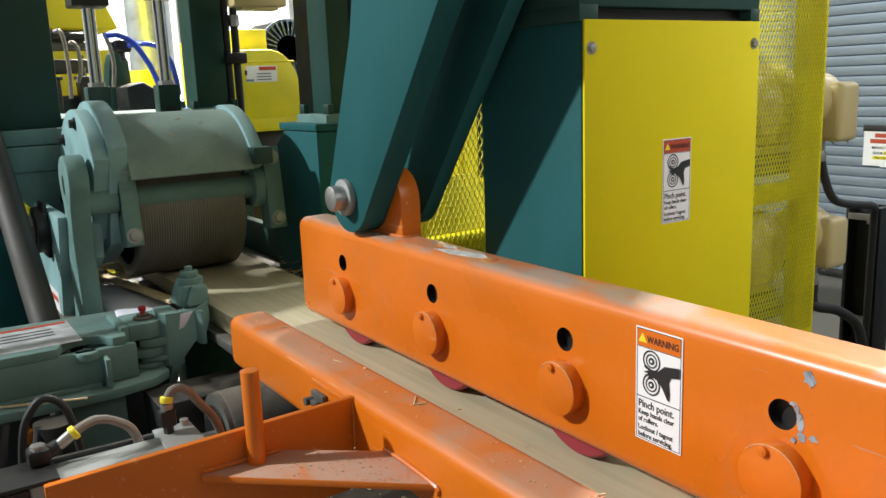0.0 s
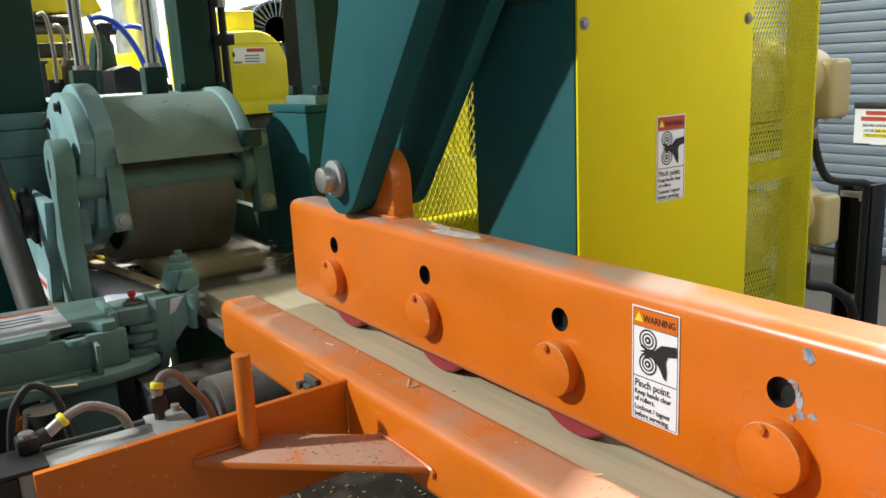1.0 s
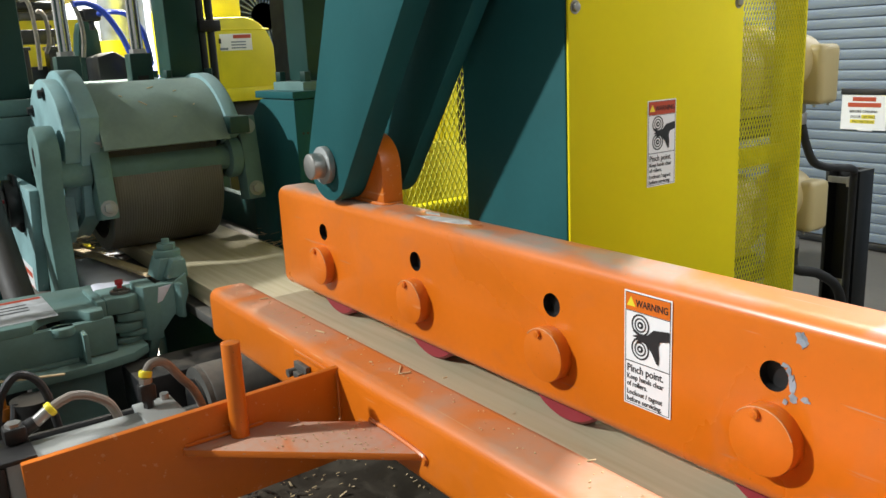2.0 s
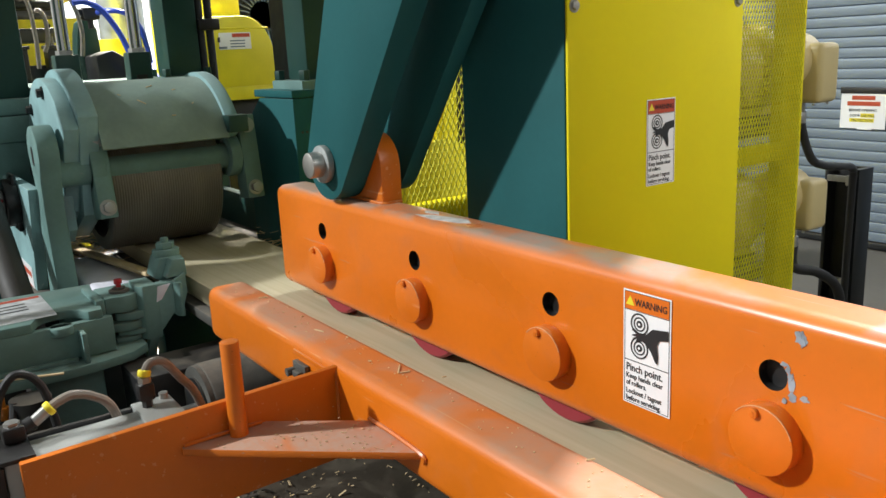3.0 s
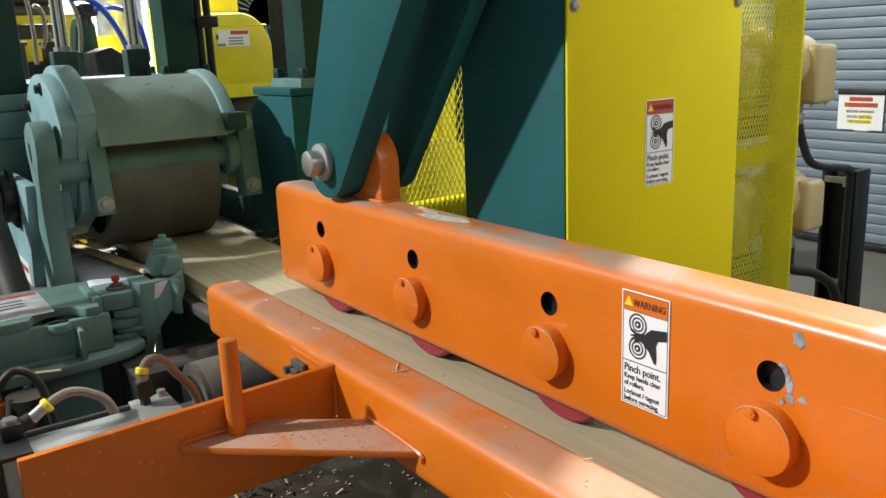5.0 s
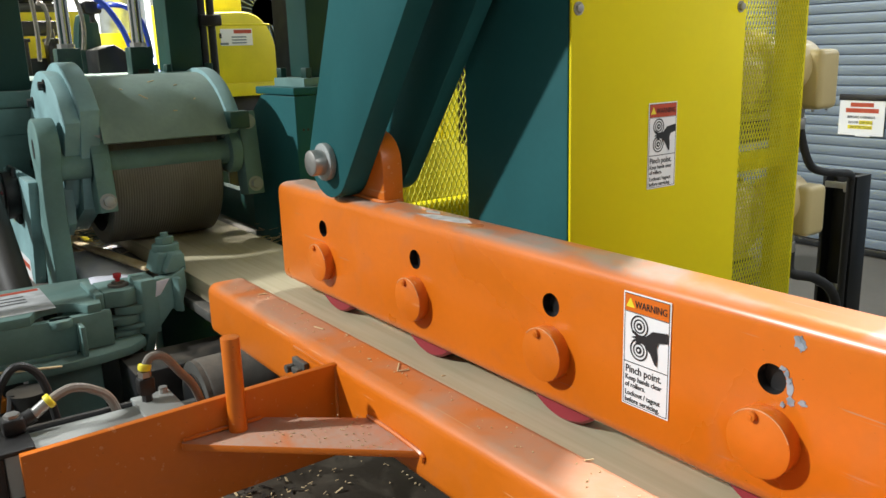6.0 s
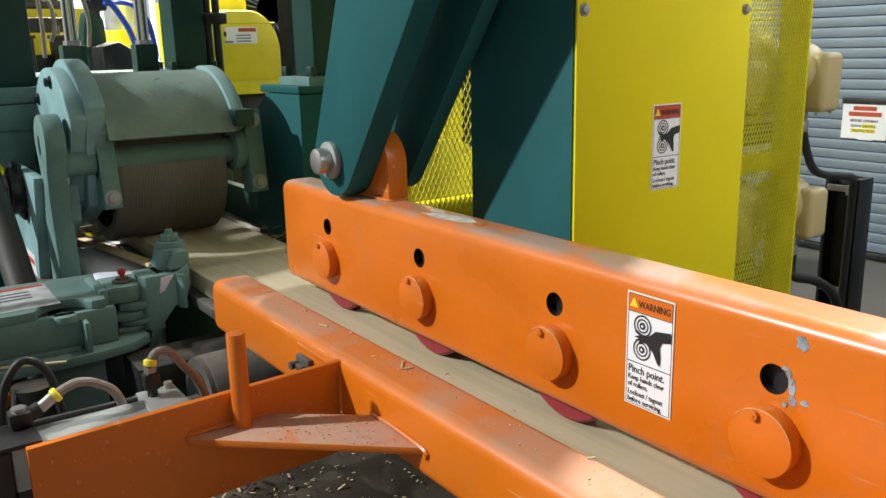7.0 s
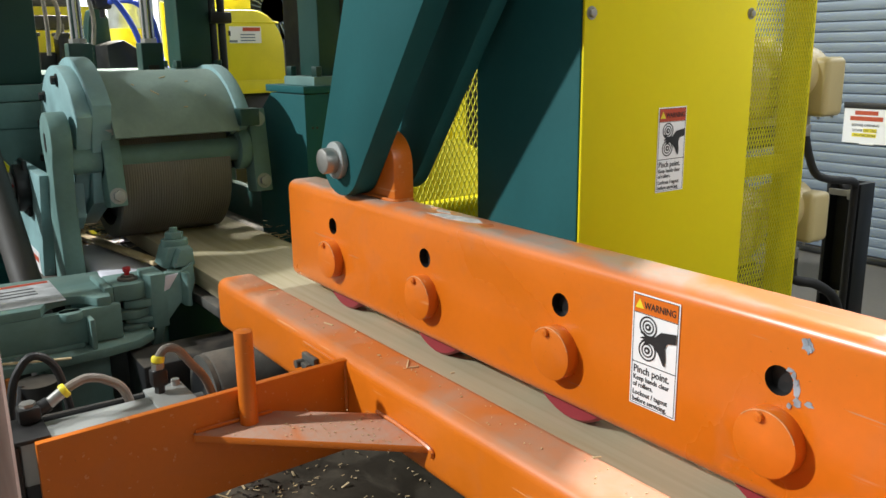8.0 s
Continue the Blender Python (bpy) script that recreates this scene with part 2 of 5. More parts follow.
def pipe(points, r, seg=10, steps=8):
    """A round hose along a smooth line through the points."""
    pts = [Vector(p) for p in points]
    ext = [2 * pts[0] - pts[1], *pts, 2 * pts[-1] - pts[-2]]
    line = []
    for i in range(1, len(ext) - 2):
        a, b, c, d = ext[i - 1:i + 3]
        for k in range(steps):
            t = k / steps
            line.append(0.5 * (2 * b + (c - a) * t + (2 * a - 5 * b + 4 * c - d) * t * t + (3 * b - a - 3 * c + d) * t ** 3))
    line.append(pts[-1])
    bm = bmesh.new()
    rings, up = [], Vector((0.31, 0.17, 0.93))
    for i, p in enumerate(line):
        d = (line[min(i + 1, len(line) - 1)] - line[max(i - 1, 0)]).normalized()
        side = d.cross(up).normalized()
        up = side.cross(d).normalized()
        rings.append([bm.verts.new(p + r * (math.cos(2 * math.pi * k / seg) * side + math.sin(2 * math.pi * k / seg) * up)) for k in range(seg)])
    for a, b in zip(rings, rings[1:]):
        for k in range(seg):
            bm.faces.new((a[k], a[(k + 1) % seg], b[(k + 1) % seg], b[k]))
    bm.faces.new(rings[0])
    bm.faces.new(rings[-1])
    bmesh.ops.recalc_face_normals(bm, faces=list(bm.faces))
    return bm


def merge(*bms):
    out = bmesh.new()
    for b in bms:
        me = bpy.data.meshes.new("tmp")
        b.to_mesh(me)
        b.free()
        out.from_mesh(me)
        bpy.data.meshes.remove(me)
    return out


def hexbolt(p, n, r=0.009, h=0.008):
    p, n = Vector(p), Vector(n).normalized()
    return merge(cyl(p, p + n * h * 0.25, r * 1.45, 20), cyl(p + n * h * 0.2, p + n * h * 1.2, r, 6, bev=0.0008))


def mesh_of(name, bm, material):
    me = bpy.data.meshes.new(name)
    bm.to_mesh(me)
    bm.free()
    me.materials.append(material)
    for p in me.polygons:
        p.use_smooth = True
    me.set_sharp_from_angle(angle=radians(32))
    return me


def thing(name, base, label, category, group="", kind=""):
    ob = new(name)
    ob.location = base
    ob.empty_display_size = 0.05
    ORIGIN[ob.name] = Vector(base)
    return tagged(ob, label, category, group, kind)


def part(name, bm, material, parent, label="", at=None):
    """One mesh under a thing or part. The bmesh is in world metres, or round the point at where that is given."""
    o = ORIGIN[parent.name]
    here = Vector(at) if at is not None else o
    if at is None:
        bm.transform(Matrix.Translation(-o))
    ob = new(name, mesh_of(name, bm, material))
    ob.parent = parent
    ob.location = here - o
    ORIGIN[ob.name] = here
    return tagged(ob, label)


def solo(name, bm, material, base, label, category, group="", kind=""):
    bm.transform(Matrix.Translation(-Vector(base)))
    ob = new(name, mesh_of(name, bm, material))
    ob.location = base
    ORIGIN[ob.name] = Vector(base)
    return tagged(ob, label, category, group, kind)


def carve(ob, cutters):
    """Cuts openings into a mesh for good."""
    for bm, material in cutters:
        tool = new("tool", mesh_of("tool", bm, material))
        tool.matrix_world = Matrix.Translation(ORIGIN[ob.name])
        md = ob.modifiers.new("cut", "BOOLEAN")
        md.operation, md.object, md.solver = "DIFFERENCE", tool, "EXACT"
        md.material_mode = "TRANSFER"
        bpy.context.view_layer.update()
        dg = bpy.context.evaluated_depsgraph_get()
        me = bpy.data.meshes.new_from_object(ob.evaluated_get(dg))
        ob.modifiers.clear()
        ob.data = me
        bpy.data.objects.remove(tool)
    return ob


def lettering(body, size, m, material, parent, thick=0.0003, name="text", align="LEFT", squeeze=1.0, heavy=0.008):
    """Printed words as a thin mesh; m places the line: its x is the reading direction, its z the way it faces."""
    cu = bpy.data.curves.new("lettering", "FONT")
    cu.body, cu.size, cu.extrude, cu.align_x = body, size, thick, align
    cu.resolution_u = 2
    cu.offset = size * heavy
    tmp = new("tmp_text", cu)
    bpy.context.view_layer.update()
    me = bpy.data.meshes.new_from_object(tmp.evaluated_get(bpy.context.evaluated_depsgraph_get()))
    bpy.data.objects.remove(tmp)
    me.name = name
    me.transform(Matrix.Translation(-ORIGIN[parent.name]) @ m @ Matrix.Diagonal((squeeze, 1, 1, 1)))
    me.materials.clear()
    me.materials.append(material)
    ob = new(name, me)
    ob.parent = parent
    ORIGIN[ob.name] = ORIGIN[parent.name].copy()
    return ob

# ---------------------------------------------------------------- the hall
WALL_Y = 4.78
solo("floor", rbox(-9, 5, -12, 5.2, -0.2, 0, 0), CONCRETE, (0, 0, 0), "worn grey concrete mill floor", "floor", kind="structure")
solo("ceiling", rbox(-9.2, 5.2, -12.2, 5.4, 10.0, 10.15, 0), DULL_WALL, (0, 0, 10.0), "grey sheet ceiling of the mill hall", "ceiling", kind="structure")
solo("wall_south", rbox(-9.2, 5.2, -12.2, -12.0, 0, 10, 0), DULL_WALL, (0, -12, 0), "plain grey mill wall", "wall", kind="structure")


def slot_wall(name, x0, x1):
    bm = merge(rbox(x0, x1, -12, -0.6, 0, 10, 0), rbox(x0, x1, 0.75, 5.2, 0, 10, 0),
               rbox(x0, x1, -0.6, 0.75, 1.35, 10, 0), rbox(x0, x1, -0.6, 0.75, 0, 0.6, 0))
    return solo(name, bm, WALL_WHITE if x0 < 0 else DULL_WALL, (x0, 0, 0), "plain mill wall with a slot for the lumber line", "wall", kind="structure")


slot_wall("wall_west", -9.2, -9.0)
slot_wall("wall_east", 5.0, 5.2)
solo("wall_north", merge(rbox(-9.2, -4.6, WALL_Y + 0.12, WALL_Y + 0.42, 0, 10, 0), rbox(-4.6, -2.2, WALL_Y + 0.12, WALL_Y + 0.42, 2.62, 3.3, 0), rbox(1.6, 5.2, WALL_Y + 0.12, WALL_Y + 0.42, 0, 10, 0),
                         rbox(-4.6, 1.6, WALL_Y + 0.12, WALL_Y + 0.42, 3.3, 10, 0), rbox(-4.6, 1.6, WALL_Y + 0.12, WALL_Y + 0.42, 2.49, 2.62, 0)), WALL_WHITE, (-2, WALL_Y + 0.12, 0),
     "white mill wall round a roller shutter and an added glowing band", "wall", kind="structure")


# Added glowing panes, out of view, mirrored as white in the upper beam's top.
def add_glow_band():
    w = thing("glow_band", (-1.5, WALL_Y + 0.2, 2.62), "unseen glowing band added above the roller shutter to whiten the beam top", "window", kind="structure")
    for k in range(3):
        x = -2.17 + 1.25 * k
        part("pane", rbox(x + 0.03, x + 1.22, WALL_Y + 0.19, WALL_Y + 0.2, 2.65, 3.27, 0), GLOW_PANE, w, "bright glowing pane")
        part("mullion", rbox(x - 0.03, x + 0.03, WALL_Y + 0.15, WALL_Y + 0.21, 2.62, 3.3, 0.004), WALL_WHITE, w)
    return w


add_glow_band()


def roller_shutter():
    door = thing("door_1", (-1.9, WALL_Y + 0.06, 0), "closed grey ribbed steel roller shutter door", "roller door", kind="structure")
    slat = None
    pitch = 0.0675
    prof = [(0.0, 0.010), (0.003, 0.002), (0.010, 0.0), (0.050, -0.002), (0.062, 0.001), (0.0655, 0.008), (0.0655, 0.02), (0.0, 0.02)]
    for i in range(36):
        if slat is None:
            bm = prism([(v, u) for u, v in prof], "x", -2.7, 3.49)
            slat = part("slat", bm, SLAT, door, at=(-1.9, WALL_Y, 0.06))
        else:
            ob = new("slat", slat.data)
            ob.parent = door
            ob.location = slat.location + Vector((0, 0, pitch * i))
    part("bottom_bar", rbox(-4.6, 1.59, WALL_Y - 0.015, WALL_Y + 0.03, 0.012, 0.055, 0.004), BLACK_STEEL, door, "black bottom bar")
    return door


roller_shutter()


def door_notice():
    s = thing("door_sign", (-2.27, WALL_Y - 0.012, 0.95), "white paper notice with red and yellow lines hung on the shutter", "sign")
    y = WALL_Y - 0.012
    part("sheet", rbox(-2.42, -2.115, y - 0.004, y - 0.001, 0.815, 1.06, 0), WHITE, s)
    part("clip_bar", rbox(-2.425, -2.11, y - 0.012, y - 0.0045, 1.045, 1.085, 0.002), BLACK, s, "black clip bar")
    part("red_bar", rbox(-2.345, -2.19, y - 0.0065, y - 0.0045, 1.003, 1.03, 0), LABEL_RED, s)
    part("red_bar", rbox(-2.375, -2.155, y - 0.0065, y - 0.0045, 0.965, 0.993, 0), LABEL_RED, s)
    part("yellow_bar", rbox(-2.28, -2.19, y - 0.006, y - 0.0045, 0.889, 0.915, 0), LABEL_YELLOW, s)
    part("yellow_bar", rbox(-2.355, -2.19, y - 0.006, y - 0.0045, 0.858, 0.882, 0), LABEL_YELLOW, s)
    face = Matrix(((1, 0, 0, 0), (0, 0, -1, 0), (0, 1, 0, 0), (0, 0, 0, 1)))
    for body, z, size in (("BEFORE OPENING", 0.928, 0.023), ("DOOR USE FALL", 0.893, 0.023), ("PROTECTION", 0.861, 0.023)):
        lettering(body, size, Matrix.Translation((-2.268, y - 0.0068, z)) @ face, INK, s, align="CENTER")
    part("tape", rbox(-2.30, -2.20, y - 0.006, y - 0.0045, 0.808, 0.824, 0.001), WHITE, s)
    return s


door_notice()


def bright_window():
    w = thing("window_1", (-8.96, 2.0, 1.2), "tall bright daylight window in the white wall", "window", kind="structure")
    part("pane", rbox(-8.99, -8.97, 0.9, 3.6, 1.3, 4.4, 0), DAYLIGHT, w, "bright glowing pane")
    for y in (0.86, 2.22, 3.58):
        part("window_frame", rbox(-8.99, -8.93, y - 0.04, y + 0.04, 1.22, 4.48, 0.004), WALL_WHITE, w)
    for z in (1.24, 4.44):
        part("window_frame", rbox(-8.985, -8.935, 0.9, 3.54, z - 0.035, z + 0.035, 0.004), WALL_WHITE, w)


bright_window()

# ---------------------------------------------------------------- lumber line
BOARD_Z = 0.976
SPEED = 4.2


def slide_bed():
    bed = thing("feed_bed", (-2, 0.1, 0), "long dark steel slide bed under the moving lumber", "conveyor")
    part("bed_plate", rbox(-40, 44, -0.128, 0.31, 0.903, 0.9265, 0.004), IRON, bed, "dusty dark steel bed plate")
    part("side_rail", rbox(-40, 44, 0.312, 0.345, 0.80, 1.03, 0.004), GREEN_DARK, bed, "dark green side rail")
    for x in (-36, -28, -20, -12, -8, -4.4, -1.95, -0.2, 2.2, 6, 12, 20, 28, 36, 42):
        part("leg", rbox(x - 0.05, x + 0.05, 0.0, 0.25, 0, 0.903, 0.005), GREEN_DARK, bed)
    return bed


slide_bed()
# the ground beyond the hall, on which the line goes on
solo("ground", rbox(-60, 60, -40, 40, -0.5, -0.21, 0), CONCRETE, (0, 0, -0.5), "grey concrete yard round the mill hall", "ground", kind="structure")


# when the front edge of each board passes x = 0, and its length
PASS = [(-2.213, 6.25), (-0.72, 5.7), (0.713, 6.25), (2.206, 6.25), (3.718, 6.25), (5.211, 6.25), (6.704, 6.25)]


def board(i):
    length = PASS[i][1]
    bm = rbox(0, length, -0.108, 0.175, -0.0445, 0, 0.0035, 2)
    for v in bm.verts:
        v.co.y += 0.0012 * math.sin(v.co.x * 1.7 + i)
    ob = new("board", mesh_of("board", bm, PLANER_WOOD))
    return tagged(ob, "rough-sawn pale softwood plank sliding along the feed bed", "plank", "planks in the feed line")


BOARDS = [board(i) for i in range(len(PASS))]

# ---------------------------------------------------------------- warning label
FACE_S = Matrix(((1, 0, 0, 0), (0, 0, -1, 0), (0, 1, 0, 0), (0, 0, 0, 1)))
FACE_E = Matrix(((0, 0, 1, 0), (1, 0, 0, 0), (0, 1, 0, 0), (0, 0, 0, 1)))


def flat(polys, lift, t, m):
    out = []
    for poly in polys:
        b = prism(poly, "z", lift, lift + t)
        b.transform(m)
        out.append(b)
    return merge(*out)


def ring(cx, cy, r0, r1, n=28):
    bm = bmesh.new()
    a = [bm.verts.new((cx + r0 * math.cos(2 * math.pi * i / n), cy + r0 * math.sin(2 * math.pi * i / n), 0)) for i in range(n)]
    b = [bm.verts.new((cx + r1 * math.cos(2 * math.pi * i / n), cy + r1 * math.sin(2 * math.pi * i / n), 0)) for i in range(n)]
    for i in range(n):
        bm.faces.new((a[i], b[i], b[(i + 1) % n], a[(i + 1) % n]))
    bmesh.ops.recalc_face_normals(bm, faces=list(bm.faces))
    return bm


def rect(x0, x1, y0, y1):
    return [(x0, y0), (x1, y0), (x1, y1), (x0, y1)]


def warning_label(parent, m, header, paper):
    """A pinch point label, 67 by 136 mm, lower left corner at the origin of m."""
    w, h, t = 0.067, 0.136, 0.0004
    lab = part("warning_label", flat([rect(0, w, 0, h)], 0.0004, t, m), paper, parent, "white warning label with a pinch point picture")
    z = 0.0009
    part("header", flat([rect(0.0025, w - 0.0025, h - 0.0225, h - 0.0025)], z, t, m), header, lab)
    part("border", flat([rect(0.0018, w - 0.0018, 0.0018, 0.0024), rect(0.0018, w - 0.0018, h - 0.0024, h - 0.0018), rect(0.0018, 0.0024, 0.0024, h - 0.0024),
                         rect(w - 0.0024, w - 0.0018, 0.0024, h - 0.0024), rect(0.0024, w - 0.0024, h - 0.0235, h - 0.0229), rect(0.0024, w - 0.0024, 0.0525, 0.0535)], z, 0.0003, m), INK, lab)
    part("triangle", flat([[(0.004, h - 0.0175), (0.0165, h - 0.0175), (0.0102, h - 0.0065)]], z + t, 0.0002, m), LABEL_YELLOW, lab)
    lettering("WARNING", 0.0116, m @ Matrix.Translation((0.0172, h - 0.0167, z + t + 0.0003)), INK, lab, 0.0002, squeeze=0.80)
    for cy in (0.0985, 0.0705):
        for r0, r1 in ((0.0, 0.0042), (0.0066, 0.0084), (0.0108, 0.0128)):
            b = ring(0.0235, cy, r0, r1) if r0 else prism([(0.0235 + r1 * math.cos(k * 0.3307), cy + r1 * math.sin(k * 0.3307)) for k in range(19)], "z", 0, 0.0002)
            b.transform(m @ Matrix.Translation((0, 0, z + 0.0003)))
            part("roller_picture", b, INK, lab)
        b = prism([(0.0235 + 0.0016 * math.cos(k * 0.5236), cy + 0.0016 * math.sin(k * 0.5236)) for k in range(12)], "z", z + 0.0006, z + 0.0009)
        b.transform(m)
        part("roller_picture", b, paper, lab)
    palm = [(0.0135, 0.0900), (0.0200, 0.0868), (0.0150, 0.0852), (0.0128, 0.0836), (0.0195, 0.0835), (0.0140, 0.0802), (0.0205, 0.0806), (0.0185, 0.0775),
            (0.0280, 0.0800), (0.0335, 0.0775), (0.0405, 0.0710), (0.0470, 0.0600), (0.0500, 0.0585), (0.0505, 0.0680), (0.0490, 0.0800), (0.0520, 0.0865),
            (0.0640, 0.0890), (0.0640, 0.1005), (0.0430, 0.0975), (0.0340, 0.0895), (0.0230, 0.0890), (0.0145, 0.0930)]
    part("grip_picture", flat([palm], z + 0.0009, 0.0002, m), INK, lab)
    for body, y, size in (("Pinch point.", 0.0405, 0.0128), ("Keep hands clear", 0.0315, 0.0088), ("of rollers.", 0.0230, 0.0088),
                          ("Lockout / tagout", 0.0128, 0.0088), ("before servicing.", 0.0042, 0.0088)):
        lettering(body, size, m @ Matrix.Translation((0.0045, y, z + 0.0003)), INK, lab, 0.0002, squeeze=0.86)
    return lab


# ---------------------------------------------------------------- upper orange beam with its wheels
HOLES = [-0.742, -0.4325, -0.1225, 0.1875, 0.4975, 0.8075, 1.1175]
BEAM_Z0, BEAM_Z1, BEAM_W = 1.003, 1.2065, 0.078


def hold_down_beam():
    beam = thing("hold_down_beam", (0, 0, BEAM_Z0), "orange painted box beam with a row of press wheels underneath", "machine beam")
    tube_bm = rbox(-0.945, 1.5, 0, BEAM_W, BEAM_Z0, BEAM_Z1, 0.019, 5)
    tube = part("tube", tube_bm, ORANGE_TOP, beam, "orange steel box tube, dusty on top")
    o = Vector((0, 0, BEAM_Z0))
    cuts = []
    for x in HOLES[:5]:
        b = cyl((x, -0.02, 1.14), (x, 0.0122, 1.14), 0.0155, 24)
        b.transform(Matrix.Translation(-o))
        cuts.append((b, BLACK))
    for x in HOLES:
        b = rbox(x - 0.095, x + 0.095, 0.013, 0.065, 0.95, 1.10, 0)
        b.transform(Matrix.Translation(-o))
        cuts.append((b, BLACK))
    carve(tube, cuts)
    for p in tube.data.polygons:
        p.use_smooth = True
    tube.data.set_sharp_from_angle(angle=radians(32))
    for x in HOLES:
        cap = part("axle_cap", cyl((x, 0.004, 1.0775), (x, -0.018, 1.0775), 0.0352, 48, bev=0.0015), ORANGE_PLAIN, beam, "round orange axle cap")
        worn = [(x + q * math.cos(radians(a)), 1.0775 + q * math.sin(radians(a))) for q, aa in ((0.0353, range(20, 141, 8)), (0.0343, range(140, 19, -8))) for a in aa]
        part("worn_rim", prism(worn, "y", -0.0185, -0.0172), WORN_ORANGE, cap, "rim worn to pale primer")
        part("screw", merge(cyl((x - 0.006, -0.017, 1.105), (x - 0.006, -0.0225, 1.105), 0.0052, 14, bev=0.001),
                            cyl((x - 0.006, -0.0220, 1.105), (x - 0.006, -0.0232, 1.105), 0.0022, 8)), ORANGE_PLAIN, cap)
    wheels = []
    for x in HOLES:
        c = (x, 0.039, BOARD_Z + 0.0895)
        tyre = part("press_wheel", wheel_bm(), RED, beam, "dark red press wheel", at=c)
        part("hub", merge(cyl((0, -0.0215, 0), (0, 0.0215, 0), 0.062, 40, bev=0.001), cyl((0, -0.0225, 0.04), (0, 0.0225, 0.04), 0.006, 10)), PINK, tyre, "pale wheel hub", at=c)
        wheels.append(tyre)
    # lug welded on top, on which the arms hold
    lug = [(-0.690, 1.2), *arc(-0.632, 1.266, 0.058, 180, 0, 18), (-0.574, 1.2)]
    part("lug", prism(lug, "y", 0.0345, 0.074, 0.0025), ORANGE_PLAIN, beam, "orange lug with a round top")
    part("weld_bead", pipe([(-0.690, 0.033, 1.2075), (-0.64, 0.0325, 1.2085), (-0.573, 0.033, 1.2075), (-0.571, 0.07, 1.2065)], 0.0035, 6, 6), ORANGE, beam)
    warning_label(beam, Matrix.Translation((0, -0.0004, 1.0515)) @ FACE_S, LABEL_ORANGE, WHITE)
    # chipped paint
    rnd = random.Random(4)

    def flake(cx, cz, rx, rz, n=13):
        return [(cx + rx * (0.55 + 0.6 * rnd.random()) * math.cos(2 * math.pi * k / n), cz + rz * (0.55 + 0.6 * rnd.random()) * math.sin(2 * math.pi * k / n)) for k in range(n)]
    chips = [flake(0.214, 1.184, 0.0075, 0.0075), flake(0.2075, 1.1365, 0.004, 0.011), flake(0.2085, 1.124, 0.0045, 0.006),
             flake(0.2205, 1.1255, 0.0055, 0.0035), flake(0.2035, 1.150, 0.003, 0.005), flake(0.2115, 1.187, 0.004, 0.004), flake(0.2165, 1.180, 0.003, 0.005),
             flake(0.1985, 1.1545, 0.004, 0.0025), flake(0.2060, 1.1440, 0.003, 0.004), flake(0.2010, 1.1185, 0.003, 0.003)]
    for k, poly in enumerate(chips):
        part("paint_chip", prism(poly, "y", -0.0004 - 0.0001 * k, 0.0005), FLAKE, beam, "bare metal where paint is chipped")
    for poly in ([(-0.455, 0.021), (-0.40, 0.018), (-0.352, 0.027), (-0.335, 0.04), (-0.36, 0.052), (-0.40, 0.044), (-0.43, 0.037)],
                 [(-0.455, 0.04), (-0.425, 0.046), (-0.44, 0.056), (-0.47, 0.05)]):
        part("peeled_patch", prism(poly, "z", BEAM_Z1 - 0.001, BEAM_Z1 + 0.0006), PEEL, beam, "peeled white patch on the top")
    return beam, wheels


def wheel_bm(r=0.0895, w=0.019):
    prof = [(0.060, -w), (r - 0.004, -w), (r, -w + 0.004), (r, w - 0.004), (r - 0.004, w), (0.060, w)]
    bm = bmesh.new()
    n = 56
    rows = [[bm.verts.new((q * math.cos(2 * math.pi * k / n), y, q * math.sin(2 * math.pi * k / n))) for q, y in prof] for k in range(n)]
    for k in range(n):
        a, b = rows[k], rows[(k + 1) % n]
        for j in range(len(prof) - 1):
            bm.faces.new((a[j], a[j + 1], b[j + 1], b[j]))
    bmesh.ops.recalc_face_normals(bm, faces=list(bm.faces))
    return bm


BEAM, WHEELS = hold_down_beam()


# ---------------------------------------------------------------- green arms and their post
def lift_arms():
    ARM = [*arc(-0.682, 1.278, 0.070, 174, 323, 20), (-0.407, 1.526), (-0.125, 1.90), (-0.10, 2.1), (-0.50, 2.1), (-0.64, 1.55)]
    arms = thing("lift_arm", (-0.69, 0.03, 1.272), "green steel plate arm pair pinned to the orange beam", "machine arm")
    part("front_plate", prism(ARM, "y", -0.012, 0.034, 0.002), GREEN, arms)
    part("back_plate", prism(ARM, "y", 0.112, 0.143, 0.002), GREEN, arms)
    part("spacer", rbox(-0.50, -0.25, 0.034, 0.112, 1.78, 1.95, 0.003), GREEN_DARK, arms)
    part("washer", cyl((-0.682, -0.012, 1.272), (-0.682, -0.024, 1.272), 0.033, 36, bev=0.002), ALU, arms, "grey washer")
    part("pin", merge(cyl((-0.682, -0.022, 1.272), (-0.682, -0.047, 1.272), 0.0225, 24, bev=0.003), cyl((-0.682, -0.02, 1.272), (-0.682, 0.155, 1.272), 0.0185, 20)), STEEL, arms, "steel pin with a round head")
    return arms


lift_arms()


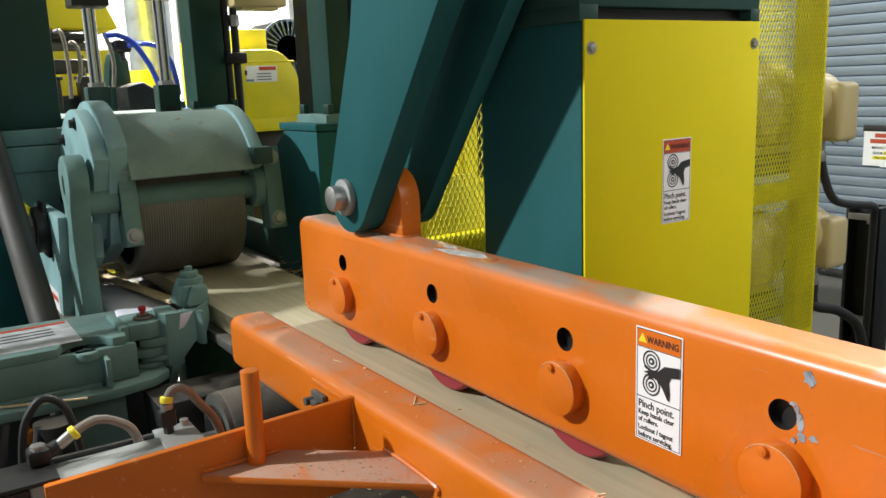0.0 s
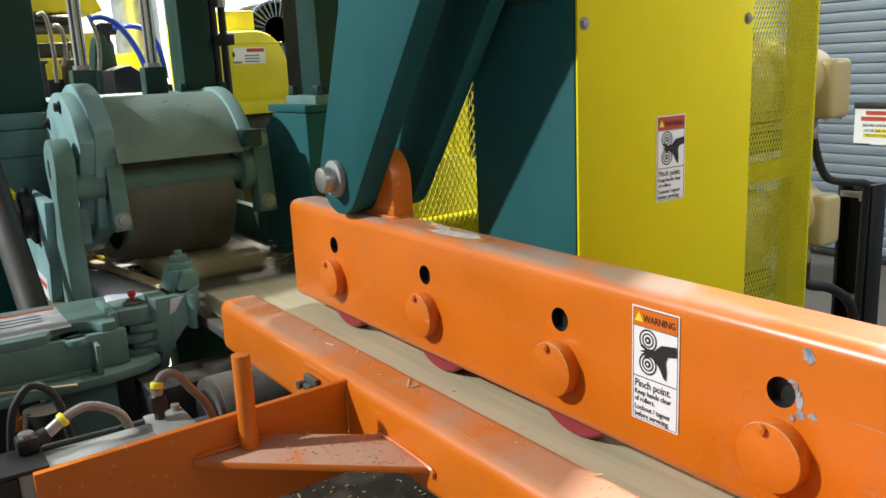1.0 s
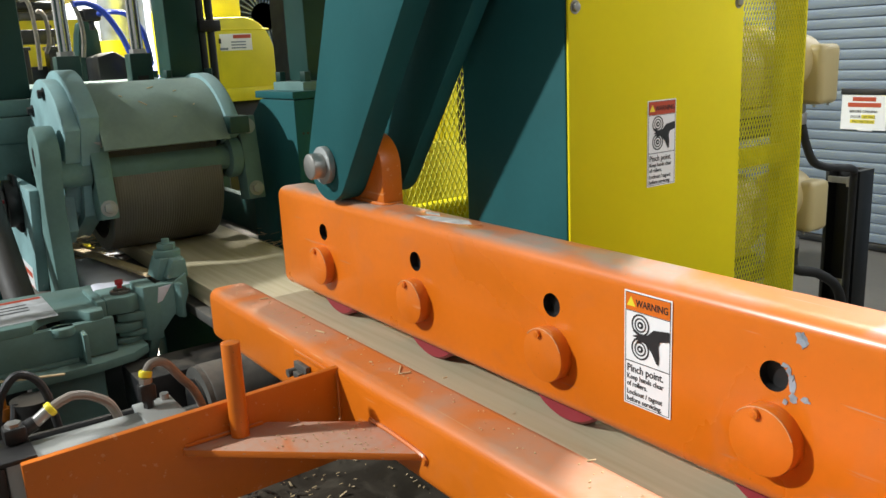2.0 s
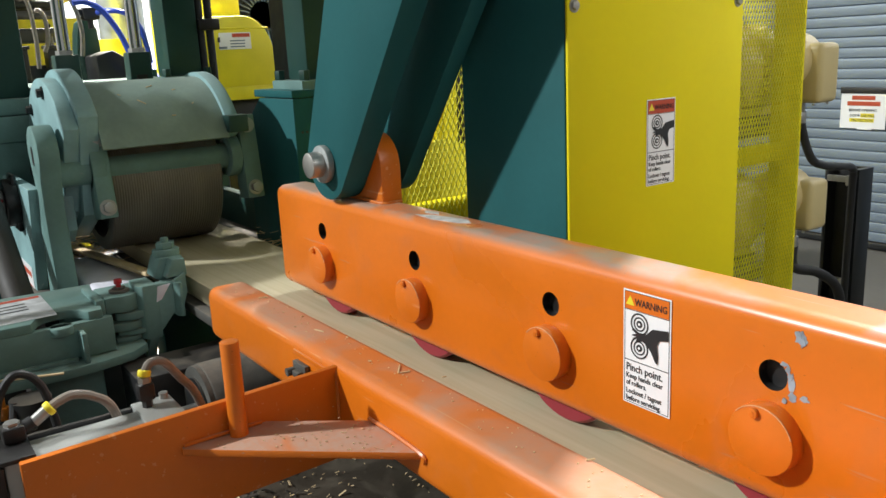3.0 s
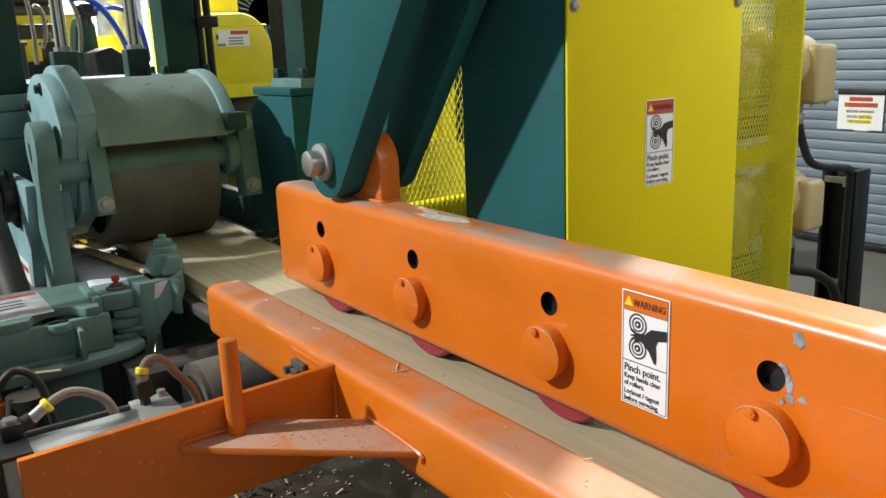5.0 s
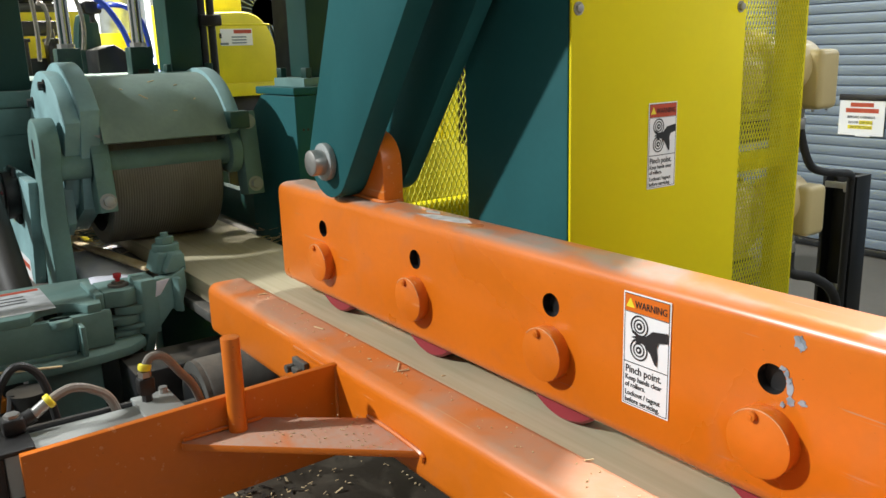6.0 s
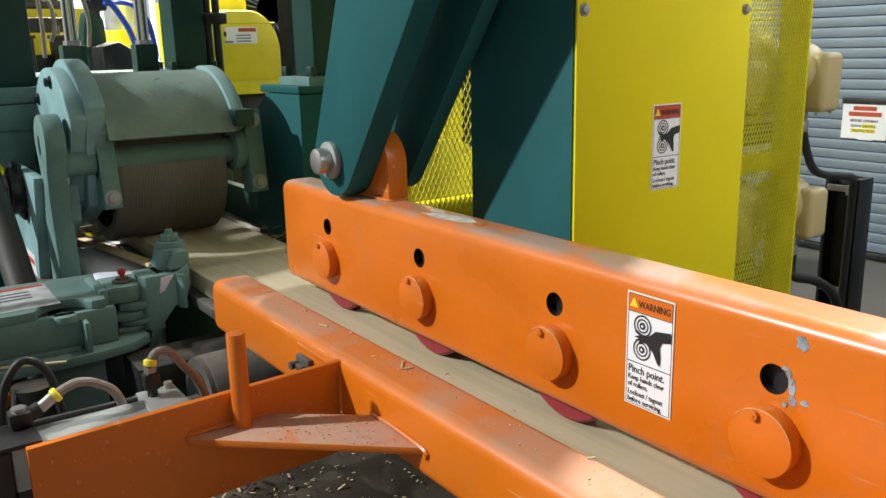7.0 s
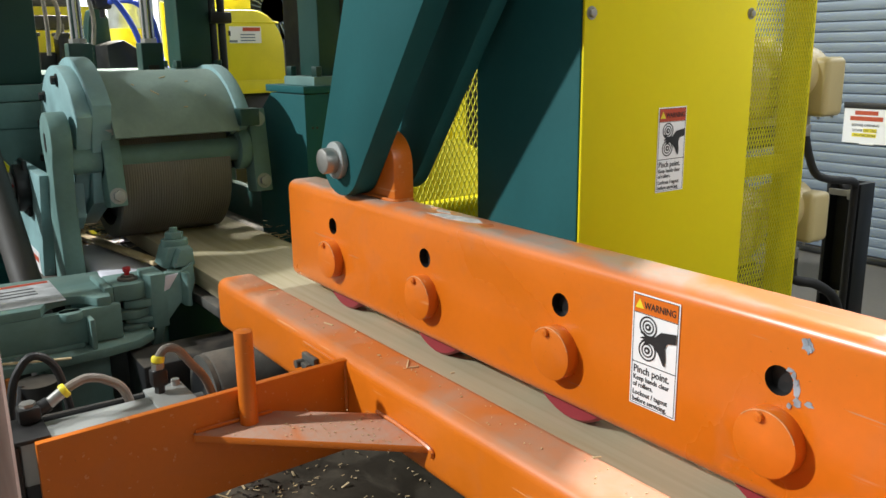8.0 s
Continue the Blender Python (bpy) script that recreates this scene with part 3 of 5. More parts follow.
def machine_post():
    post = thing("machine_post", (-0.39, 0.36, 0), "green box-section machine post with a yellow cover", "machine post")
    part("box_section", rbox(-0.514, -0.268, 0.167, 0.572, 0, 1.546, 0.003), GREEN, post)
    # head is carried up unseen to 2.7 so it shades the beam tops
    part("head", merge(rbox(-0.514, -0.266, 0.163, 0.576, 1.566, 2.7, 0.004), rbox(-0.514, -0.266, 0.163, 0.2, 1.545, 1.57, 0.002), rbox(-0.514, -0.266, 0.552, 0.576, 1.545, 1.57, 0.002)), GREEN_DARK, post, "dark green head above a slot")
    part("slot_lining", rbox(-0.5, -0.29, 0.2, 0.552, 1.5455, 1.567, 0), BLACK, post)
    cover = part("cover", rbox(-0.2665, -0.2615, 0.168, 0.572, 0.25, 1.548, 0.0015), YELLOW, post, "plain yellow sheet cover")
    for y, z in ((0.181, 1.5075), (0.556, 1.5115), (0.181, 0.4), (0.556, 0.4)):
        part("bolt", hexbolt((-0.2616, y, z), (1, 0, 0), 0.0066, 0.005), STEEL, cover)
    warning_label(post, Matrix.Translation((-0.2614, 0.3345, 1.2295)) @ FACE_E, LABEL_RED, WHITE)
    # unseen top of that raised shadow caster
    part("cap_plate", rbox(-0.62, -0.2, 0.10, 0.64, 2.7, 2.73, 0.003), GREEN_DARK, post)
    return post


machine_post()


# ---------------------------------------------------------------- lower orange guide beam
def guide_beam():
    g = thing("guide_beam", (-0.2, -0.13, 0.935), "lower orange box beam with a cross plate, brace and peg", "machine beam")
    part("tube", rbox(-0.905, 1.5, -0.178, -0.097, 0.933, 1.035, 0.019, 5), ORANGE, g, "orange box tube with dusty top")
    plate = [(-0.585, 1.018), (-0.172, 1.0275), (-0.172, 0.888), (-0.585, 0.878)]
    part("cross_plate", prism(plate, "x", -0.389, -0.378, 0.0012), ORANGE_PLAIN, g, "orange upright cross plate")
    brace = [(-0.383, -0.402), (-0.372, -0.404), (-0.164, -0.176), (-0.285, -0.176), (-0.383, -0.292)]
    part("brace", prism(brace, "z", 0.969, 0.979, 0.0012), ORANGE_BRACE, g, "dusty orange flat brace")
    part("peg", cyl((-0.365, -0.331, 0.977), (-0.365, -0.331, 1.108), 0.0122, 28, bev=0.001), ORANGE_PLAIN, g, "orange round peg")
    part("weld_bead", pipe([(-0.379, -0.176, 1.024), (-0.3765, -0.178, 0.985), (-0.377, -0.178, 0.94)], 0.003, 6, 5), ORANGE_PLAIN, g)
    part("weld_bead", pipe([(-0.288, -0.179, 0.981), (-0.23, -0.180, 0.983), (-0.160, -0.180, 0.979), (-0.157, -0.179, 0.968)], 0.003, 6, 6), ORANGE, g)
    part("weld_bead", pipe([(-0.3765, -0.40, 0.981), (-0.375, -0.35, 0.982), (-0.376, -0.295, 0.981)], 0.003, 6, 6), ORANGE, g)
    part("latch", merge(rbox(-0.505, -0.462, -0.187, -0.178, 0.985, 1.004, 0.002), cyl((-0.50, -0.181, 0.988), (-0.50, -0.20, 0.988), 0.0065, 12), rbox(-0.490, -0.47, -0.196, -0.183, 0.984, 0.994, 0.002)), IRON, g, "small grey spring latch")
    part("pad", rbox(-0.515, -0.395, -0.1805, -0.170, 1.010, 1.018, 0.002), ORANGE, g, "scuffed orange pad")
    return g


guide_beam()


def loose_straw():
    rnd = random.Random(11)
    for i, (x, y, z, ln, yaw) in enumerate([(-0.513, -0.133, 1.0362, 0.021, 15), (-0.292, -0.125, 1.0362, 0.030, 143), (-0.277, -0.125, 1.0362, 0.015, 70),
                                             (-0.228, -0.095, 1.0362, 0.006, 80), (0.055, -0.11, 1.0362, 0.010, 70), (-0.75, -0.125, 1.0362, 0.016, 60),
                                             (-0.345, -0.14, 1.0362, 0.005, 40), (-0.455, -0.115, 1.0362, 0.005, 0), (-0.60, -0.12, 1.0362, 0.006, 110)]):
        b = rbox(-ln / 2, ln / 2, -0.0011, 0.0011, -0.0008, 0.0008, 0.0004, 1)
        b.transform(Matrix.Translation((x, y, z)) @ pose(0, 0, 0, 0, 0, yaw))
        solo("wood_splinter", b, CHIP_WOOD, (x, y, z), "pale wood splinter lying on the orange beam", "splinter", "splinters on the beam")


loose_straw()

# ---------------------------------------------------------------- feed roll unit
CX, RZ, RR = -1.70, 0.976 + 0.187, 0.187


def roll_bm():
    """Hollow steel roll with fine grooves, round its own axis."""
    bm = bmesh.new()
    n, y0, y1, m = 72, -0.185, 0.103, 88
    prof = [(RR - 0.035, y0), (RR - 0.004, y0)]
    prof += [(RR - (0.0010 if k % 2 else 0.0), y0 + 0.004 + (y1 - y0 - 0.008) * k / m) for k in range(m + 1)]
    prof += [(RR - 0.004, y1), (RR - 0.035, y1)]
    rows = [[bm.verts.new((q * math.cos(2 * math.pi * k / n), y, q * math.sin(2 * math.pi * k / n))) for q, y in prof] for k in range(n)]
    c = len(prof)
    for k in range(n):
        a, b = rows[k], rows[(k + 1) % n]
        for j in range(c):
            bm.faces.new((a[j], a[(j + 1) % c], b[(j + 1) % c], b[j]))
    bmesh.ops.recalc_face_normals(bm, faces=list(bm.faces))
    return bm


def feed_roll_unit():
    u = thing("feed_roll_unit", (CX, 0, 0.976), "fluted steel feed roll under a dusty grey-green hood", "feed roller")
    roll = part("roll", roll_bm(), ROLL_STEEL, u, "brown-grey fluted steel roll", at=(CX, 0, RZ))
    part("roll_core", merge(cyl((0, -0.16, 0), (0, 0.09, 0), RR - 0.05, 32), cyl((0, -0.3, 0), (0, 0.22, 0), 0.03, 16)), BLACK_STEEL, roll, at=(CX, 0, RZ))
    hood = [*arc(CX, RZ, 0.255, 23, 178, 40), *arc(CX, RZ, 0.247, 178, 23, 40)]
    part("hood", prism(hood, "y", -0.20, 0.115), HOOD_GREY, u, "dusty curved sheet hood")
    side = [*arc(CX, RZ, 0.292, 38, 205, 44), (CX - 0.19, RZ - 0.135), (CX - 0.06, RZ - 0.155), (CX + 0.13, RZ - 0.07), (CX + 0.17, RZ + 0.03)]
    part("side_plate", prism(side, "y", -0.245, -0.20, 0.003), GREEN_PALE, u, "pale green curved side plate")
    inner = [*arc(CX, RZ, 0.272, 34, 200, 44), (CX - 0.18, RZ - 0.125), (CX - 0.06, RZ - 0.14), (CX + 0.10, RZ - 0.06), (CX + 0.15, RZ + 0.03)]
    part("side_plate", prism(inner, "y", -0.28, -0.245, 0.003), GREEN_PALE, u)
    right = [*arc(CX, RZ, 0.266, 26, 178, 40), *arc(CX, RZ, 0.13, 178, 30, 20)]
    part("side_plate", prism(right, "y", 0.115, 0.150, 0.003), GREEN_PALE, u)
    part("tie_block", rbox(CX + 0.20, CX + 0.25, 0.112, 0.165, RZ + 0.11, RZ + 0.155, 0.004), GREEN_DARK, u)
    for a in (128, 152, 176, 80):
        p = (CX + 0.24 * math.cos(radians(a)), -0.28, RZ + 0.24 * math.sin(radians(a)))
        part("bolt", hexbolt(p, (0, -1, 0), 0.011, 0.012), BLACK_STEEL, u)
    bearing = part("flange_bearing", cyl((CX - 0.01, -0.28, RZ - 0.06), (CX - 0.01, -0.297, RZ - 0.06), 0.052, 32, bev=0.004), BLACK_STEEL, u, "dark round flange bearing")
    part("shaft_end", merge(cyl((CX - 0.01, -0.297, RZ - 0.06), (CX - 0.01, -0.318, RZ - 0.06), 0.026, 24, bev=0.003), cyl((CX - 0.01, -0.318, RZ - 0.06), (CX - 0.01, -0.322, RZ - 0.06), 0.010, 12)), STEEL, bearing, "bright shaft end")
    # cross shaft with split blocks
    SX, SZ = -1.545, 1.208
    part("cross_shaft", merge(cyl((SX, -0.30, SZ), (SX, 0.16, SZ), 0.034, 32), cyl((SX, 0.125, SZ), (SX, 0.155, SZ), 0.058, 32, bev=0.004),
                              cyl((SX, -0.225, SZ), (SX, -0.19, SZ), 0.052, 32, bev=0.004)), GREEN_DUSTY, u, "dusty green round cross shaft")
    for y0, y1, tilt in ((-0.225, -0.182, -9), (0.157, 0.205, -7)):
        blk = rbox(-0.035, 0.03, y0, y1, -0.118, 0.105, 0.004)
        blk.transform(Matrix.Translation((SX + 0.018, 0, SZ - 0.002)) @ pose(0, 0, 0, 0, tilt, 0))
        clamp = part("clamp_block", blk, GREEN_DUSTY, u, "dusty green split clamp block")
        for dz in (0.078, -0.088):
            part("bolt", hexbolt((SX + 0.048 + dz * math.tan(radians(tilt)), (y0 + y1) / 2, SZ + dz), (1, 0, -math.tan(radians(tilt))), 0.014, 0.012), ALU, clamp, "grey bolt head")
    # lever on the near side of the shaft
    lever = [*arc(SX - 0.005, 1.262, 0.066, 190, -20, 16), (SX + 0.035, 1.20), (SX + 0.022, 1.12), (SX + 0.05, 0.80), (SX - 0.10, 0.80), (SX - 0.06, 1.1), (SX - 0.045, 1.19)]
    lev = part("lever", prism(lever, "y", -0.341, -0.293, 0.005), GREEN_DUSTY, u, "green lever plate with a round head")
    slot = [*[(SX - 0.012 + 0.011 * math.cos(radians(a)), 1.268 + 0.011 * math.sin(radians(a))) for a in range(0, 181, 20)],
            *[(SX - 0.012 + 0.011 * math.cos(radians(a)), 1.243 + 0.011 * math.sin(radians(a))) for a in range(180, 361, 20)]]
    part("slot", prism(slot, "y", -0.3418, -0.340), BLACK, lev, "dark slot")
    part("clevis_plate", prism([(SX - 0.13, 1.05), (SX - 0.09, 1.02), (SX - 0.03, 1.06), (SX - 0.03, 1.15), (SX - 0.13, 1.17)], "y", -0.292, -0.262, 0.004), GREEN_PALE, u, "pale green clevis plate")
    # plate behind with weathered chips of sawdust
    return u, roll


UNIT, ROLL = feed_roll_unit()


def hood_flecks():
    rnd = random.Random(21)
    for y, a, ln in ((-0.075, 52, 0.024), (-0.035, 68, 0.020), (0.02, 62, 0.009), (-0.01, 40, 0.010), (-0.12, 60, 0.008), (0.05, 48, 0.007)):
        r = radians(a)
        b = rbox(-ln / 2, ln / 2, -0.0012, 0.0012, -0.0006, 0.0010, 0.0003, 1)
        p = Vector((CX + 0.2556 * math.cos(r), y, RZ + 0.2556 * math.sin(r)))
        b.transform(Matrix.Translation(p) @ pose(0, 0, 0, 0, 90 - a, 0) @ pose(0, 0, 0, 0, 0, rnd.uniform(20, 160)))
        solo("wood_splinter", b, CHIP_WOOD, p, "pale wood splinter lying on the dusty hood", "splinter", "splinters on the hood")


hood_flecks()


def rear_roll_hood():
    u = thing("rear_hood", (-2.3, 0, 0.93), "second dusty hood behind the feed roll", "machine hood")
    hood = [*arc(-2.3, 1.17, 0.245, 0, 180, 30), (-2.545, 0.93), (-2.055, 0.93)]
    part("shell", prism(hood, "y", -0.26, 0.19, 0.003), HOOD_GREY, u)
    for y in (-0.115, 0.100):
        blk = part("rod_block", rbox(-2.19, -2.13, y - 0.035, y + 0.035, 1.40, 1.495, 0.004), GREEN_DARK, u, "green rod block")
        part("rod", cyl((-2.16, y, 1.47), (-2.16, y, 1.76), 0.0195, 24), CHROME, blk, "chromed cylinder rod")
        part("rod_collar", cyl((-2.16, y, 1.495), (-2.16, y, 1.508), 0.026, 8), STEEL, blk)
        part("slot", rbox(-2.132, -2.128, y - 0.017, y + 0.017, 1.405, 1.425, 0), BLACK, blk)
        part("cylinder_head", merge(rbox(-2.21, -2.11, y - 0.055, y + 0.055, 1.735 + (0.03 if y > 0 else 0), 1.79, 0.006), cyl((-2.16, y, 1.78), (-2.16, y, 2.15), 0.05, 24), rbox(-2.21, -2.11, y - 0.055, y + 0.055, 2.15, 2.2, 0.006)), BLACK_STEEL, blk, "black air cylinder")
    return u


rear_roll_hood()


def column(name, x0, x1, y0, y1, base_z, base_dx, base_dy, label, foot=True):
    c = thing(name, ((x0 + x1) / 2, (y0 + y1) / 2, 0), label, "machine column", "machine columns")
    part("shaft", rbox(x0, x1, y0, y1, base_z, 2.6, 0.006), GREEN_DARK, c)
    part("base_plate", rbox(x0 - base_dx, x1 + base_dx, y0 - base_dy, y1 + base_dy, base_z - 0.045, base_z, 0.004), GREEN_DUSTY, c)
    for x in (x0 - base_dx * 0.5, x1 + base_dx * 0.5):
        for y in (y0 - base_dy * 0.5, y1 + base_dy * 0.5):
            part("bolt", cyl((x, y, base_z), (x, y, base_z + 0.026), 0.015, 6, bev=0.001), GREEN_DARK, c)
    return c


# near-side column
col_l = column("machine_column", -2.139, -2.0, -0.558, -0.254, 1.381, 0.037, 0.020, "dark green square column on a bolted base plate")
part("bracket", rbox(-2.16, -1.955, -0.60, -0.222, 1.262, 1.334, 0.004), GREEN_DUSTY, col_l)
part("housing", prism([(-0.62, 1.262), (-0.262, 1.262), (-0.262, 1.165), (-0.285, 1.105), (-0.325, 1.105), (-0.43, 1.24), (-0.62, 1.24)], "x", -2.12, -1.962, 0.004), GREEN_DUSTY, col_l, "dusty green bearing housing with a slanting lower edge")
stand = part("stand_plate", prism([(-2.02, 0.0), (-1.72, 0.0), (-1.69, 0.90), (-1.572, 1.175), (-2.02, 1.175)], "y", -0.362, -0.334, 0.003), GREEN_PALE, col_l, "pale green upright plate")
RING = (-1.765, 1.124)
brg = part("bearing_flange", merge(cyl((RING[0], -0.362, RING[1]), (RING[0], -0.395, RING[1]), 0.062, 36, bev=0.004), rbox(RING[0] - 0.04, RING[0] + 0.04, -0.375, -0.362, RING[1] - 0.075, RING[1] + 0.075, 0.008)), BLACK_STEEL, col_l, "round dark bearing flange")
part("bearing_cap", cyl((RING[0], -0.395, RING[1]), (RING[0], -0.425, RING[1]), 0.043, 28, bev=0.010), ALU, brg, "grey domed bearing cap")
part("grease_nipple", cyl((RING[0] + 0.040, -0.405, RING[1] + 0.012), (RING[0] + 0.056, -0.412, RING[1] + 0.014), 0.006, 10), RED_CAP, brg, "red grease nipple")
lab = part("label", rbox(-2.0, -1.715, -0.3632, -0.3624, 0.80, 0.955, 0), WHITE, stand, "white label with red headings")
for x0, x1, z in ((-1.99, -1.73, 0.925), (-1.99, -1.80, 0.905), (-1.97, -1.74, 0.885)):
    part("heading_bar", rbox(x0, x1, -0.3640, -0.3634, z, z + 0.014, 0), LABEL_RED, lab)
for z in (0.865, 0.85, 0.835, 0.82):
    part("text_bar", rbox(-1.98, -1.74, -0.3640, -0.3634, z, z + 0.005, 0), SLAT, lab)


def shade_blocker():
    """Added slanting plate out of view on the near side of the infeed, cut to keep the light off the lumber there."""
    g = thing("shade_blocker", (-1.5, -1.4, 0), "unseen dark green plate added beside the infeed to cast shade", "machine arm")
    # outline follows the shadow edges wanted on board and hood
    plate = [(-1.31, 1.435), (-1.347, 1.47), (-1.549, 1.675), (-1.80, 1.93), (-1.895, 1.93), (-1.78, 1.79), (-1.645, 1.575), (-1.655, 1.435)]
    part("plate", prism(plate, "y", -0.756, -0.746, 0.001), GREEN_DARK, g)
    part("shade_bar", prism([(-1.76, 1.765), (-1.76, 1.788), (-2.02, 1.932), (-2.02, 1.912)], "y", -0.757, -0.745, 0.001), GREEN_DARK, g)
    for x in (-1.52, -1.36):
        part("bracket", rbox(x - 0.015, x + 0.015, -1.40, -0.757, 1.445, 1.475, 0.002), GREEN_DARK, g)
        part("post", rbox(x - 0.02, x + 0.02, -1.44, -1.40, 0, 1.475, 0.002), GREEN_DARK, g)
    return g


shade_blocker()

# far-side columns
col_r = column("machine_column", -1.55, -1.43, 0.335, 0.455, 1.395, 0.035, 0.035, "dark green square column beside the feed roll")
foot = [(-1.72, 0.0), (-1.72, 1.24), (-1.66, 1.31), (-1.60, 1.35), (-1.385, 1.35), (-1.385, 0.0)]
part("pedestal", prism(foot, "y", 0.264, 0.50, 0.004), GREEN, col_r, "green stepped pedestal")
part("cap_block", rbox(-1.63, -1.383, 0.262, 0.50, 1.352, 1.372, 0.003), GREEN, col_r)
for y in (0.285, 0.298):
    part("drilled_hole", cyl((-1.3855, y, 1.262), (-1.3843, y, 1.262), 0.0035, 10), BLACK, col_r, "small drilled hole")
part("side_port", cyl((-1.3855, 0.372, 1.30), (-1.384, 0.372, 1.30), 0.022, 20), BLACK, col_r, "dark round port")
col_b = column("machine_column", -2.52, -2.38, 0.268, 0.385, 1.41, 0.02, 0.03, "dark green column with conduits strapped to it")
part("stand", rbox(-2.55, -2.35, 0.24, 0.43, 0, 1.365, 0.004), GREEN_DARK, col_b)
for y, r in ((0.402, 0.014), (0.436, 0.014)):
    part("conduit", cyl((-2.40, y, 0.9), (-2.40, y, 2.3), r, 16), BLACK_STEEL, col_b, "dark conduit")
part("conduit_clamp", rbox(-2.43, -2.365, 0.386, 0.465, 1.565, 1.605, 0.006), BLACK, col_b)
part("fitting", cyl((-2.40, 0.436, 1.70), (-2.40, 0.436, 1.74), 0.021, 8), STEEL, col_b)
part("valve", merge(rbox(-2.36, -2.28, 0.40, 0.60, 1.762, 1.83, 0.006), rbox(-2.35, -2.29, 0.43, 0.57, 1.750, 1.763, 0.003), rbox(-2.355, -2.285, 0.46, 0.485, 1.83, 1.86, 0.003)), BEIGE, col_b, "beige pneumatic valve block")


# ---------------------------------------------------------------- hinged side guide
def side_guide():
    g = thing("side_guide", (-1.25, -0.3, 0.88), "dusty green hinged side guide bracket beside the lumber", "guide bracket")
    top = [(-1.395, -0.29), (-1.32, -0.30), (-1.30, -0.315), (-1.285, -0.30), (-1.265, -0.32), (-1.245, -0.305), (-1.16, -0.318), (-1.16, -0.345),
           *[(-1.165 - 0.045 * math.sin(radians(a)), -0.40 + 0.047 * math.cos(radians(a))) for a in range(10, 180, 17)], (-1.155, -0.455), (-1.155, -1.0), (-1.42, -1.0), (-1.42, -0.62)]
    part("top_plate", prism(top, "z", 0.943, 0.962, 0.002), GREEN_DUSTY, g, "dusty pale green top plate with a notch")
    part("pivot_cap", cyl((-1.163, -0.40, 0.925), (-1.163, -0.40, 0.943), 0.024, 24, bev=0.003), GREEN_DUSTY, g)
    part("web", rbox(-1.175, -1.155, -1.0, -0.30, 0.868, 0.943, 0.002), GREEN_DUSTY, g)
    low = [(-1.35, -1.0), (-1.115, -1.0), (-1.105, -0.42), (-1.11, -0.34), (-1.125, -0.275), (-1.16, -0.235), (-1.35, -0.235)]
    part("bottom_flange", prism(low, "z", 0.846, 0.866, 0.003), GREEN_DUSTY, g)
    part("stiffener", rbox(-1.155, -1.115, -0.372, -0.362, 0.866, 0.93, 0.002), GREEN_DUSTY, g)
    part("weld_bead", pipe([(-1.15, -0.9, 0.869), (-1.151, -0.6, 0.870), (-1.15, -0.38, 0.869)], 0.006, 6, 6), GREEN_DUSTY, g)
    # hinge
    for z0, z1, r, y0 in ((0.935, 0.972, 0.036, -0.303), (0.893, 0.911, 0.040, -0.300), (0.866, 0.878, 0.036, -0.290)):
        kn = [(-1.30, y0), (-1.195, y0), *[(-1.225 + r * math.cos(radians(a)), -0.262 + r * math.sin(radians(a))) for a in (-35, -10, 15, 40, 65, 90)], (-1.30, -0.222)]
        part("hinge_knuckle", prism(kn, "z", z0, z1, 0.003), GREEN_DUSTY, g)
    part("hinge_side", prism([(-1.33, 0.868), (-1.20, 0.868), (-1.19, 0.90), (-1.192, 0.972), (-1.33, 0.972)], "y", -0.322, -0.304, 0.003), GREEN_DUSTY, g, "pale green hinge side plate")
    for z0, z1 in ((0.914, 0.932), (0.880, 0.891)):
        lf = [(-1.26, -0.275), (-1.205, -0.282), *[(-1.222 + 0.034 * math.cos(radians(a)), -0.245 + 0.034 * math.sin(radians(a))) for a in (-50, -20, 10)], (-1.195, -0.205), (-1.26, -0.205)]
        part("hinge_leaf", prism(lf, "z", z0, z1, 0.002), GREEN_DUSTY, g)
    pinp = part("hinge_pin", merge(cyl((-1.235, -0.262, 0.85), (-1.235, -0.262, 0.978), 0.022, 20, bev=0.002), cyl((-1.235, -0.262, 0.978), (-1.235, -0.262, 0.983), 0.014, 6)), IRON, g, "rusty hinge pin")
    part("grease_cap", merge(cyl((-1.235, -0.262, 0.983), (-1.235, -0.262, 0.990), 0.0055, 10), cyl((-1.235, -0.262, 0.990), (-1.235, -0.262, 1.001), 0.0088, 12, bev=0.002)), RED_CAP, pinp, "red grease cap")
    # guide finger against the board edge
    part("finger_arm", prism([(-1.27, -0.232), (-1.205, -0.236), (-1.188, -0.225), (-1.186, -0.192), (-1.27, -0.192)], "z", 0.862, 0.985, 0.003), GREEN_DUSTY, g)
    fin = [(-0.214, 0.966), (-0.190, 0.985), (-0.158, 0.983), (-0.127, 1.000), (-0.126, 0.955), (-0.138, 0.918), (-0.164, 0.908), (-0.200, 0.866), (-0.213, 0.820), (-0.233, 0.822), (-0.222, 0.86)]
    part("finger", prism(fin, "x", -1.212, -1.188, 0.003), GREEN_DUSTY, g, "dusty green tapering guide finger")
    part("finger_flange", prism([(-1.29, -0.158), (-1.178, -0.158), (-1.166, -0.150), (-1.166, -0.143), (-1.29, -0.143)], "z", 0.905, 0.982, 0.002), GREEN_DUSTY, g)
    # strip of light on the finger, put in as a pale sliver
    part("lit_strip", prism([(-0.192, 0.979), (-0.163, 0.981), (-0.186, 0.948), (-0.198, 0.944)], "x", -1.188, -1.1855, 0.0008), SHEET, g, "pale strip standing for light on the finger")
